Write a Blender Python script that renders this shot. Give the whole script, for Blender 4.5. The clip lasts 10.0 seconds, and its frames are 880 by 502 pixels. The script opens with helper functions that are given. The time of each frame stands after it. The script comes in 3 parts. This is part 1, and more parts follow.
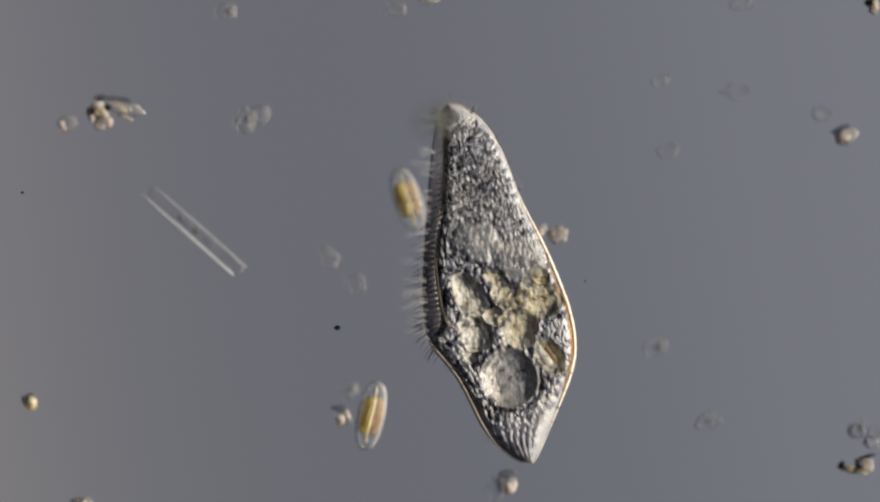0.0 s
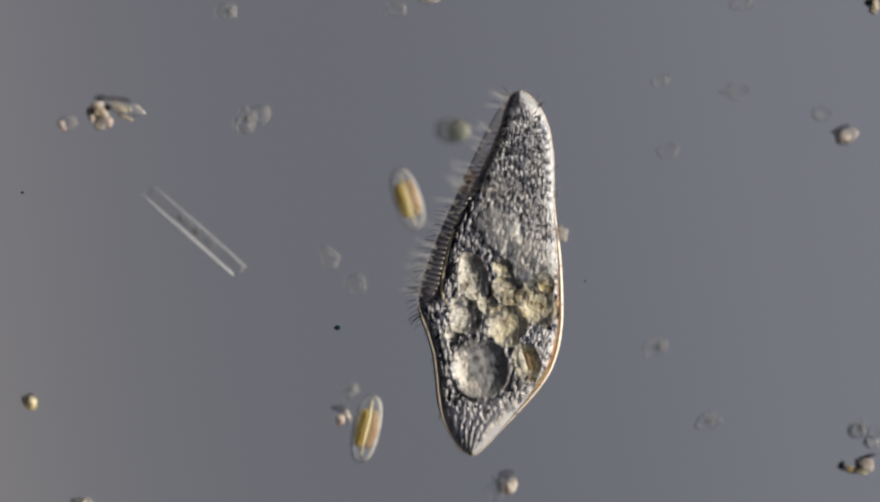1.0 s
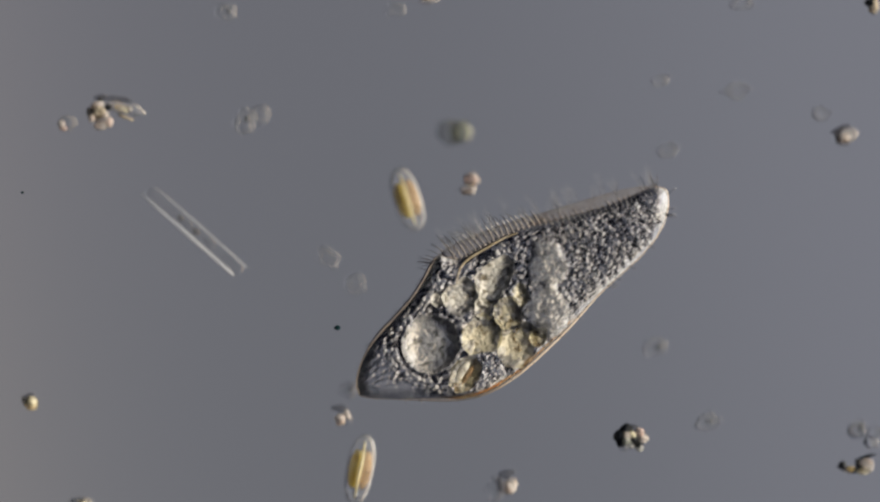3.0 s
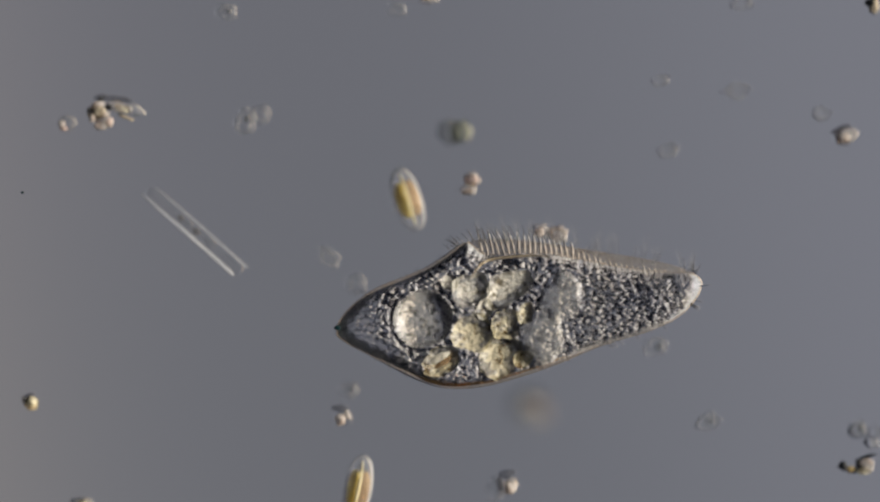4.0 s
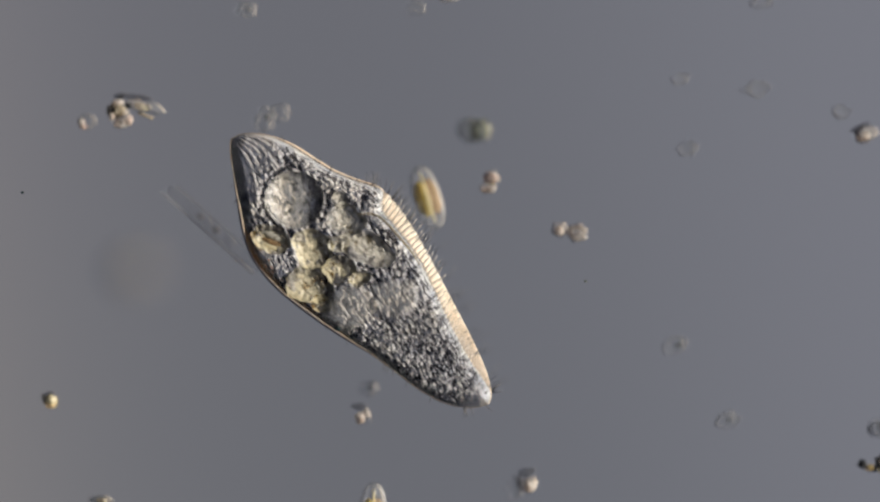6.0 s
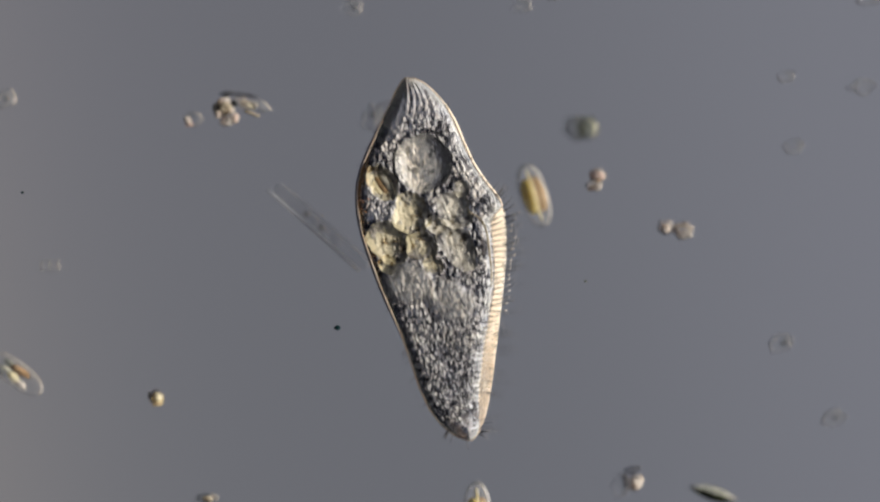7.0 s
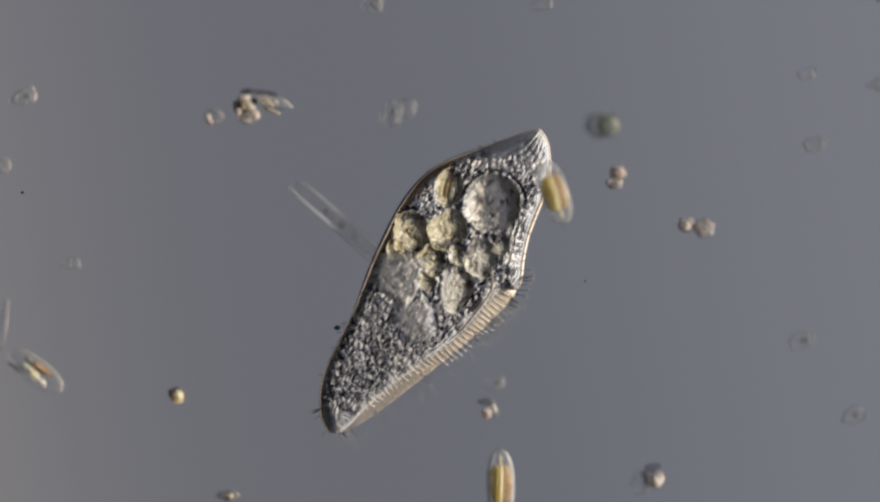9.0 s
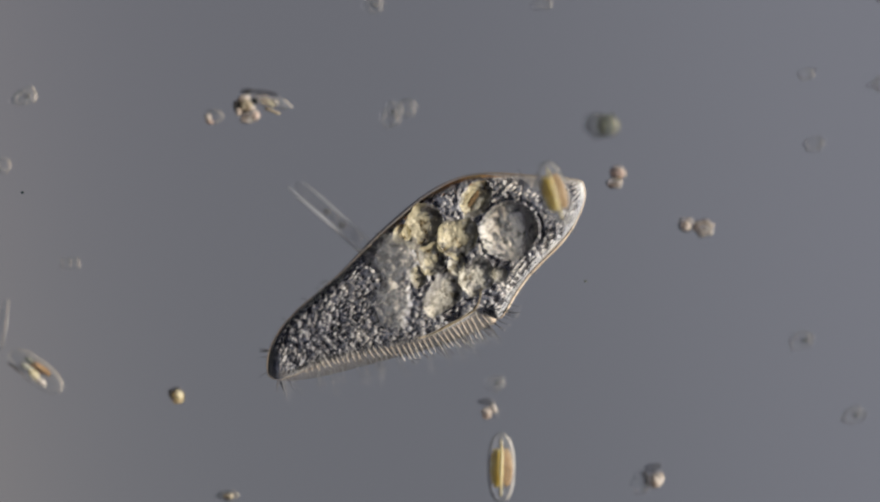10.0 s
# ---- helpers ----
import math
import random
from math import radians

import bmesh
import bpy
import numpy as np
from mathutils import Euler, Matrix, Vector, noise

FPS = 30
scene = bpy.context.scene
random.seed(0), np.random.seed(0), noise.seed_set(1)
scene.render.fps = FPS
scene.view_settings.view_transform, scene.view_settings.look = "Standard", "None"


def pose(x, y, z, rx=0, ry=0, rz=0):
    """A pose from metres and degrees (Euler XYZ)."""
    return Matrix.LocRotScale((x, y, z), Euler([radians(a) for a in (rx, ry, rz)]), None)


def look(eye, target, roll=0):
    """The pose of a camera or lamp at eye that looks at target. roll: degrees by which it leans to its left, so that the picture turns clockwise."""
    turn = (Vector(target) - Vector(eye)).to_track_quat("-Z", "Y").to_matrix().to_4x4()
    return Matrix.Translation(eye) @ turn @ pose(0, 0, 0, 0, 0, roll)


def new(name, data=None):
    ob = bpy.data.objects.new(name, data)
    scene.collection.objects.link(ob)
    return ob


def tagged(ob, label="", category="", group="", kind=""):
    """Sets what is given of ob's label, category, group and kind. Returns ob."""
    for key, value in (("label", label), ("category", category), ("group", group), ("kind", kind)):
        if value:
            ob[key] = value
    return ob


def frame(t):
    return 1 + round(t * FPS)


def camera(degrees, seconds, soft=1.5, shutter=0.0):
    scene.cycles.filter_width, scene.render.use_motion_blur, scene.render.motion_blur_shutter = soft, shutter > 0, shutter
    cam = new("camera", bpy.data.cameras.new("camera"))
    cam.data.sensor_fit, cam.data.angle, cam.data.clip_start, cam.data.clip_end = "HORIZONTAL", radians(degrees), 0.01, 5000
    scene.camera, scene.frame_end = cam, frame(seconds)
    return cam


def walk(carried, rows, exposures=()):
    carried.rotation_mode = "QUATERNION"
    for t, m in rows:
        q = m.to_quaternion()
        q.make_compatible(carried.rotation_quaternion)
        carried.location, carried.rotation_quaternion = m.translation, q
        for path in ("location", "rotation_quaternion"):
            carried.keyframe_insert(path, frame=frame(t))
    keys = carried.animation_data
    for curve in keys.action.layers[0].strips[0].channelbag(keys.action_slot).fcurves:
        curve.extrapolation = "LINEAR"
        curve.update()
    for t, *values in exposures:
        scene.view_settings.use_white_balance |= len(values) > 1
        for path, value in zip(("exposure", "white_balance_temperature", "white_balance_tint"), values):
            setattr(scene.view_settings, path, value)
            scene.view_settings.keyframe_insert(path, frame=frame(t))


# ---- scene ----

# A drop of pond water under a microscope. One micrometre is drawn as one
# millimetre. U is the width of one unit of the plan (half a micrometre).
U = 0.0005
CX, CY = 784, 447
HEIGHT = CX * U / math.tan(radians(1.5))
SLIDE_TOP = -50 * U

# ---- camera ----
cam = camera(3.0, 10.0, soft=2.25, shutter=0.3)
cam.data.dof.use_dof = True
cam.data.dof.focus_distance = HEIGHT - 12 * U
cam.data.dof.aperture_fstop = 0.30

# the stage is pushed once, so that the view slides over the drop: seconds, plan units
SLIDE_PATH = [
    (0.0, 0, 0), (2.5, 0, 0), (4.0, 0.8, 0), (5.0, 0.8, -1.2), (5.5, 0, -1.5), (5.7, 0, -2),
    (6.8, 220, -6), (7.0, 225, -7), (7.1, 231, -8), (7.2, 257, -9.5), (7.3, 262, -10), (7.5, 262.5, -10.5),
    (8.0, 261.5, -11.5), (10.0, 261.5, -11.5)]
walk(cam, [(t, pose(-x * U, y * U, HEIGHT)) for t, x, y in SLIDE_PATH])


def view_shift(t):
    ts = [r[0] for r in SLIDE_PATH]
    return float(np.interp(t, ts, [r[1] for r in SLIDE_PATH])), float(np.interp(t, ts, [r[2] for r in SLIDE_PATH]))


def place(px, py, z=0.0, t=0.0):
    """World place of a plan point as it stands in the view at t seconds, at height z."""
    dx, dy = view_shift(t)
    k = (HEIGHT - z) / HEIGHT
    return Vector(((px - CX) * U * k - dx * U, (CY - py) * U * k + dy * U, z))


# ---- light: a lamp added from above one side, and the lit field below ----
world = bpy.data.worlds.new("world")
scene.world = world
world.use_nodes = True
world.node_tree.nodes["Background"].inputs["Color"].default_value = (0.80, 0.86, 1.0, 1)
world.node_tree.nodes["Background"].inputs["Strength"].default_value = 0.07
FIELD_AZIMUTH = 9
SUN_AZIMUTH, SUN_ELEVATION = 12, 27
# added lamp that brightens the solid share of the cells from one side
sun = new("added_side_lamp", bpy.data.lights.new("added_side_lamp", "SUN"))
sun.data.energy, sun.data.angle, sun.data.color = 6.4, radians(10), (1.0, 0.93, 0.82)
az, el = radians(SUN_AZIMUTH), radians(SUN_ELEVATION)
sun.matrix_world = look((3 * math.cos(az) * math.cos(el), 3 * math.sin(az) * math.cos(el), 3 * math.sin(el)), (0, 0, 0))
scene.view_settings.exposure = 0.0


# ---- materials ----
def nodes_of(name):
    m = bpy.data.materials.new(name)
    m.use_nodes = True
    nt = m.node_tree
    return m, nt, nt.nodes["Principled BSDF"], nt.nodes["Material Output"]


def noise_ramp(nt, scale, stops, detail=3.0, coords=None):
    n = nt.nodes.new("ShaderNodeTexNoise")
    n.inputs["Scale"].default_value, n.inputs["Detail"].default_value = scale, detail
    if coords:
        nt.links.new(coords, n.inputs["Vector"])
    r = nt.nodes.new("ShaderNodeValToRGB")
    while len(r.color_ramp.elements) < len(stops):
        r.color_ramp.elements.new(0.5)
    for e, (p, c) in zip(r.color_ramp.elements, stops):
        e.position, e.color = p, (*c, 1)
    nt.links.new(n.outputs["Fac"], r.inputs["Fac"])
    return n, r


def refracting(nt, bsdf, out, colour, solid, ior, normal, depth=0.25):
    """Clear matter: light from below passes with a tint and is bent; a share of solid matter scatters."""
    g = nt.nodes.new("ShaderNodeGamma")
    g.inputs["Gamma"].default_value = depth
    nt.links.new(colour, g.inputs["Color"])
    rf = nt.nodes.new("ShaderNodeBsdfRefraction")
    rf.inputs["IOR"].default_value, rf.inputs["Roughness"].default_value = ior, 0.0
    nt.links.new(g.outputs[0], rf.inputs["Color"])
    nt.links.new(normal, rf.inputs["Normal"])
    mix = nt.nodes.new("ShaderNodeMixShader")
    mix.inputs["Fac"].default_value = solid
    nt.links.new(rf.outputs[0], mix.inputs[1])
    nt.links.new(bsdf.outputs[0], mix.inputs[2])
    nt.links.new(mix.outputs[0], out.inputs["Surface"])


def living(name, dark, pale, solid=0.15, grain=160, rough=0.45, bump=0.4, fine=700, low=0.35, high=0.65, metres=0.002, ior=1.25, depth=0.25):
    """Semi-clear living matter: two tones at two scales and fine relief."""
    m, nt, bsdf, out = nodes_of(name)
    co = nt.nodes.new("ShaderNodeTexCoord").outputs["Object"]
    n, r = noise_ramp(nt, grain, [(low, dark), (high, pale)], 4, co)
    _, r2 = noise_ramp(nt, fine, [(0.3, (0.8, 0.8, 0.8)), (0.7, (1, 1, 1))], 2, co)
    mul = nt.nodes.new("ShaderNodeMix")
    mul.data_type, mul.blend_type = "RGBA", "MULTIPLY"
    mul.inputs["Factor"].default_value = 1.0
    nt.links.new(r.outputs["Color"], mul.inputs["A"])
    nt.links.new(r2.outputs["Color"], mul.inputs["B"])
    nt.links.new(mul.outputs["Result"], bsdf.inputs["Base Color"])
    bsdf.inputs["Roughness"].default_value = rough
    bsdf.inputs["IOR"].default_value = 1.2
    b = nt.nodes.new("ShaderNodeBump")
    b.inputs["Strength"].default_value, b.inputs["Distance"].default_value = bump, metres
    nt.links.new(n.outputs["Fac"], b.inputs["Height"])
    nt.links.new(b.outputs["Normal"], bsdf.inputs["Normal"])
    refracting(nt, bsdf, out, mul.outputs["Result"], solid, ior, b.outputs["Normal"], depth)
    return m


def cytoplasm_material():
    """Granular cell body: pale granules in a darker ground."""
    m, nt, bsdf, out = nodes_of("granular_cytoplasm")
    co = nt.nodes.new("ShaderNodeTexCoord").outputs["Object"]
    at = nt.nodes.new("ShaderNodeAttribute")
    at.attribute_name = "grain"
    r = nt.nodes.new("ShaderNodeValToRGB")
    stops = [(0.0, (0.05, 0.05, 0.06)), (0.25, (0.52, 0.52, 0.54)), (0.6, (0.87, 0.86, 0.83)), (1.0, (0.99, 0.97, 0.93))]
    while len(r.color_ramp.elements) < len(stops):
        r.color_ramp.elements.new(0.5)
    for e, (p, c) in zip(r.color_ramp.elements, stops):
        e.position, e.color = p, (*c, 1)
    nt.links.new(at.outputs["Fac"], r.inputs["Fac"])
    n, r2 = noise_ramp(nt, 45, [(0.3, (0.62, 0.66, 0.80)), (0.7, (1.0, 0.99, 0.96))], 3, co)
    mul = nt.nodes.new("ShaderNodeMix")
    mul.data_type, mul.blend_type = "RGBA", "MULTIPLY"
    mul.inputs["Factor"].default_value = 1.0
    nt.links.new(r.outputs["Color"], mul.inputs["A"])
    nt.links.new(r2.outputs["Color"], mul.inputs["B"])
    nt.links.new(mul.outputs["Result"], bsdf.inputs["Base Color"])
    bsdf.inputs["Roughness"].default_value = 0.38
    bsdf.inputs["IOR"].default_value = 1.35
    n3 = nt.nodes.new("ShaderNodeTexNoise")
    n3.inputs["Scale"].default_value, n3.inputs["Detail"].default_value = 420, 2
    nt.links.new(co, n3.inputs["Vector"])
    b = nt.nodes.new("ShaderNodeBump")
    b.inputs["Strength"].default_value, b.inputs["Distance"].default_value = 0.3, 0.001
    nt.links.new(n3.outputs["Fac"], b.inputs["Height"])
    nt.links.new(b.outputs["Normal"], bsdf.inputs["Normal"])
    refracting(nt, bsdf, out, mul.outputs["Result"], 0.13, 1.42, b.outputs["Normal"], 0.38)
    return m


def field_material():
    """Condenser field, even in the middle; unseen bright and dark sides added for relief."""
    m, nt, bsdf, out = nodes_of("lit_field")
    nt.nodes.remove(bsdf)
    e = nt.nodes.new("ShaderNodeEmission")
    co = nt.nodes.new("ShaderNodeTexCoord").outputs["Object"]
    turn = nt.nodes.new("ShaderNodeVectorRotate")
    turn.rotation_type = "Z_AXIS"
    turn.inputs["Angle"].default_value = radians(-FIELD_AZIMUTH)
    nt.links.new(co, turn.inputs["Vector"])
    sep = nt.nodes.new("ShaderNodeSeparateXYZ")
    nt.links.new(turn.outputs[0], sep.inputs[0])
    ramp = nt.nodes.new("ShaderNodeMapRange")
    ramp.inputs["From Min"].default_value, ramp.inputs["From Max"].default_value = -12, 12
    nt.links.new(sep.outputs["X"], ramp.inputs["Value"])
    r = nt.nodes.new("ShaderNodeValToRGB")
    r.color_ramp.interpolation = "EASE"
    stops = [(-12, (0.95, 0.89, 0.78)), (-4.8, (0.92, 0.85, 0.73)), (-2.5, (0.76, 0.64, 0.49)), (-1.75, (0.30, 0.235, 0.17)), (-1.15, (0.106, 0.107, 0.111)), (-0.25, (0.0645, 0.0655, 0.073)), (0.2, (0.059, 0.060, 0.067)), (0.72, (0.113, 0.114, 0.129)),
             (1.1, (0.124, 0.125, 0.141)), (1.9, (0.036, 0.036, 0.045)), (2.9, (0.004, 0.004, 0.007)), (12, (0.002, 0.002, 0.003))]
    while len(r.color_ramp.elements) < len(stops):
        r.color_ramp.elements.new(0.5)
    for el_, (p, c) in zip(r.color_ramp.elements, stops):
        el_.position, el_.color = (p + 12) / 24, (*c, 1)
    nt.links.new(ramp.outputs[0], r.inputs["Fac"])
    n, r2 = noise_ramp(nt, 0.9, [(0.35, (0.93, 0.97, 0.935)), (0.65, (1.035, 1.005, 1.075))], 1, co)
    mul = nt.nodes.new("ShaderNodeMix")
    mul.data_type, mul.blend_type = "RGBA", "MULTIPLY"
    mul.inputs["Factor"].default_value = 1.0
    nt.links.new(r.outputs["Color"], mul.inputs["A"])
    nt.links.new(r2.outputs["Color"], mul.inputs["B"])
    # the unseen field above and below is dimmed too, to darken steep edges
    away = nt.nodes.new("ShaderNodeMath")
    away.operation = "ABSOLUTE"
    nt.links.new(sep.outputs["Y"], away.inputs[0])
    far_dim = nt.nodes.new("ShaderNodeMapRange")
    far_dim.interpolation_type = "SMOOTHSTEP"
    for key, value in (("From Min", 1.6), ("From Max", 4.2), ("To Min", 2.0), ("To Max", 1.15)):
        far_dim.inputs[key].default_value = value
    nt.links.new(away.outputs[0], far_dim.inputs["Value"])
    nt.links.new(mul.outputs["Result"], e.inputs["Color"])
    nt.links.new(far_dim.outputs[0], e.inputs["Strength"])
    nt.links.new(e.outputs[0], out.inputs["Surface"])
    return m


def glass_material():
    m, nt, bsdf, out = nodes_of("slide_glass")
    bsdf.inputs["Base Color"].default_value = (0.98, 0.99, 1.0, 1)
    bsdf.inputs["Roughness"].default_value = 0.0
    bsdf.inputs["IOR"].default_value = 1.14
    bsdf.inputs["Transmission Weight"].default_value = 1.0
    return m


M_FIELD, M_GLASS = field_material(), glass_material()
M_CYTO = cytoplasm_material()
# the amber in this tint imitates the glow of lit edges
M_PELLICLE = living("pellicle_with_glow", (0.98, 0.72, 0.48), (1.0, 0.87, 0.72), 0.02, 60, 0.3, 0.2, ior=1.33)
M_CILIA = living("dark_cilia", (0.20, 0.20, 0.22), (0.40, 0.40, 0.42), 0.18, 90, 0.4, 0.2)
M_MEMBRANELLE = living("membranelle", (0.72, 0.70, 0.68), (0.92, 0.90, 0.88), 0.04, 90, 0.35, 0.2, ior=1.14)
M_HAZE = living("haze_hairs", (0.80, 0.79, 0.78), (0.95, 0.94, 0.93), 0.20, 90, 0.4, 0.2, ior=1.01)
# the band's warm tint likewise holds the amber glow of its lit edge
M_BAND = living("clear_band_with_glow", (0.84, 0.70, 0.55), (0.96, 0.86, 0.75), 0.03, 90, 0.35, 0.2, ior=1.29)
M_AMBER = living("amber_membrane", (0.80, 0.62, 0.36), (0.95, 0.82, 0.60), 0.35, 80, 0.3, 0.2)
M_RUST = living("rust_brown_plastid", (0.42, 0.27, 0.15), (0.74, 0.54, 0.34), 0.3, 70, 0.4, 0.4, depth=0.6)
# amber that stands in for the warm glow along the lit margin
M_BELLY_GLOW = living("amber_belly_glow", (0.95, 0.56, 0.26), (1.0, 0.78, 0.48), 0.05, 60, 0.35, 0.2, ior=1.18, depth=0.75)
M_VACUOLE = living("watery_vacuole", (0.24, 0.24, 0.21), (1.0, 0.97, 0.90), 0.18, 150, 0.35, 0.35, 420, 0.34, 0.45, 0.003, ior=1.2, depth=0.55)
M_FOOD = living("yellowish_food_vacuole", (0.26, 0.18, 0.08), (1.0, 0.91, 0.64), 0.35, 130, 0.35, 0.3, 420, 0.34, 0.48, 0.002, ior=1.17, depth=0.6)
M_FOOD_PALE = living("cream_food_vacuole", (0.26, 0.22, 0.15), (1.0, 0.96, 0.84), 0.42, 130, 0.35, 0.3, 420, 0.34, 0.48, 0.002, ior=1.17, depth=0.6)
M_NUCLEUS = living("smooth_grey_nucleus", (0.50, 0.50, 0.50), (1.0, 0.99, 0.93), 0.1, 110, 0.5, 0.4, 500, 0.25, 0.50, 0.004, ior=1.2)
M_SILICA = living("clear_silica", (0.62, 0.64, 0.68), (0.85, 0.86, 0.88), 0.075, 60, 0.25, 0.2, ior=1.08)
M_SILICA_EDGE = living("silica_edge", (0.72, 0.77, 0.86), (0.80, 0.85, 0.93), 0.125, 60, 0.25, 0.2)
M_WALL = living("thin_silica_wall", (0.84, 0.86, 0.92), (0.95, 0.96, 0.98), 0.45, 60, 0.3, 0.2, ior=1.05)
M_PLASTID = living("golden_chloroplast", (0.72, 0.50, 0.07), (0.98, 0.82, 0.30), 0.55, 70, 0.4, 0.4, ior=1.07)
M_PLASTID_RUST = living("rusty_chloroplast", (0.60, 0.36, 0.14), (0.88, 0.62, 0.34), 0.4, 70, 0.4, 0.4, ior=1.07)
M_CLEAR = living("clear_cell", (0.80, 0.81, 0.82), (0.95, 0.95, 0.95), 0.02, 70, 0.35, 0.3, ior=1.02)
M_FAINT = living("faint_silica", (0.85, 0.85, 0.85), (0.95, 0.95, 0.95), 0.015, 60, 0.3, 0.1, ior=1.04)
M_FAINT_DARK = living("faint_brown_plasm", (0.42, 0.38, 0.32), (0.6, 0.56, 0.5), 0.05, 60, 0.4, 0.3, ior=1.03)
M_CLEAR_EDGE = living("clear_cell_edge", (0.8, 0.8, 0.8), (0.95, 0.95, 0.94), 0.08, 70, 0.3, 0.3, ior=1.06)
M_TAN = living("tan_detritus", (0.86, 0.76, 0.68), (1.0, 0.95, 0.90), 0.16, 75, 0.45, 0.5, 420, 0.38, 0.6, 0.003, 1.06)
M_BROWN = living("brown_detritus", (0.22, 0.16, 0.10), (0.95, 0.84, 0.64), 0.42, 75, 0.45, 1.0, 420, 0.38, 0.62, 0.004)
M_OCHRE = living("ochre_droplet", (0.72, 0.50, 0.18), (0.96, 0.80, 0.44), 0.25, 60, 0.3, 0.4)
M_RIB = living("bright_yellow_bar", (0.95, 0.80, 0.42), (1.0, 0.92, 0.62), 0.55, 60, 0.3, 0.3)
M_CREAM = living("cream_grain", (0.74, 0.58, 0.48), (1.0, 0.95, 0.89), 0.46, 90, 0.5, 0.3, ior=1.05)
M_PINK = living("pinkish_grain", (0.85, 0.62, 0.54), (1.0, 0.84, 0.76), 0.36, 90, 0.5, 0.3, ior=1.05)
# grey for lumps, mostly those that paint the shaded upper left of grains
M_SHADE_GREY = living("shade_and_grey_lump", (0.50, 0.50, 0.52), (0.68, 0.68, 0.70), 0.04, 70, 0.5, 0.3, ior=1.02, depth=0.6)
M_YELLOW = living("pale_yellow_drop", (0.95, 0.84, 0.52), (1.0, 0.95, 0.76), 0.6, 60, 0.3, 0.2, ior=1.05)
M_TEAL = living("dark_teal_speck", (0.004, 0.03, 0.036), (0.02, 0.07, 0.08), 0.5, 200, 0.5, 0.2, ior=1.02, depth=0.9)
M_DARK = living("dark_speck", (0.01, 0.012, 0.014), (0.04, 0.045, 0.05), 0.3, 200, 0.5, 0.2)
M_SPINDLE_SHADE = living("black_green_shade", (0.0002, 0.0002, 0.0001), (0.004, 0.006, 0.0003), 0.25, 60, 0.9, 0.2)
M_GREEN = living("green_chloroplast", (0.34, 0.37, 0.26), (0.62, 0.66, 0.52), 0.08, 80, 0.4, 0.4, ior=1.06)
M_FLAG = living("pale_green_plasm", (0.6, 0.63, 0.5), (0.98, 0.98, 0.94), 0.3, 80, 0.4, 0.7, ior=1.14)
M_SHADOWY = living("grey_green_and_shade", (0.38, 0.39, 0.37), (0.55, 0.56, 0.54), 0.05, 60, 0.5, 0.4, ior=1.05)


# ---- mesh helpers ----
def part(name, bm, material, parent=None, label="", turned=True):
    me = bpy.data.meshes.new(name)
    if isinstance(bm, tuple):
        me.from_pydata(bm[0], [], bm[1])
        bm = bmesh.new()
        bm.from_mesh(me)
    if turned:
        bmesh.ops.recalc_face_normals(bm, faces=bm.faces)
    if turned and any(len(e.link_faces) == 1 for e in bm.edges) and sum(f.normal.z for f in bm.faces) < 0:
        bmesh.ops.reverse_faces(bm, faces=bm.faces)
    bm.to_mesh(me)
    bm.free()
    me.polygons.foreach_set("use_smooth", [True] * len(me.polygons))
    me.materials.append(material)
    ob = new(name, me)
    if parent is not None:
        ob.parent = parent
    if label:
        tagged(ob, label)
    return ob


def thing(name, at, label, category, group="", turn=0.0):
    ob = new(name)
    ob.empty_display_size = 0.01
    ob.matrix_basis = Matrix.Translation(at) @ pose(0, 0, 0, 0, 0, turn)
    return tagged(ob, label, category, group)


def grid_faces(n, m, closed=False):
    """Faces of n rows of m points; closed joins the last point of a row to its first."""
    k = m if closed else m - 1
    return [(i * m + j, i * m + (j + 1) % m, (i + 1) * m + (j + 1) % m, (i + 1) * m + j) for i in range(n - 1) for j in range(k)]


def wedge(rows, cols, upper, lower, closed=False):
    """A thin wedge of two sheets with a keen edge: rows of cols points each, upper facing up."""
    faces = [f[::-1] for f in grid_faces(rows, cols)]
    if closed:
        last = (rows - 1) * cols
        faces += [(j, j + 1, last + j + 1, last + j) for j in range(cols - 1)]
    n = len(upper)
    return upper + lower, faces + [tuple(k + n for k in f[::-1]) for f in faces]


def tube(points, radii, sides=8, flat=1.0):
    """A closed tapered tube along points (plan units), as vertices and faces in metres."""
    pts = [Vector(p) for p in points]
    verts, faces = [], []
    for i, p in enumerate(pts):
        d = (pts[min(i + 1, len(pts) - 1)] - pts[max(i - 1, 0)]).normalized()
        side = d.cross(Vector((0, 0, 1)))
        side = side.normalized() if side.length > 1e-4 else Vector((1, 0, 0))
        up = side.cross(d).normalized()
        r = radii[i] if isinstance(radii, (list, tuple)) else radii
        for k in range(sides):
            a = 2 * math.pi * k / sides
            verts.append((p + side * r * math.cos(a) + up * r * flat * math.sin(a)) * U)
    faces = grid_faces(len(pts), sides, True)
    faces.append(tuple(range(sides))[::-1])
    faces.append(tuple(range(len(verts) - sides, len(verts))))
    return verts, faces


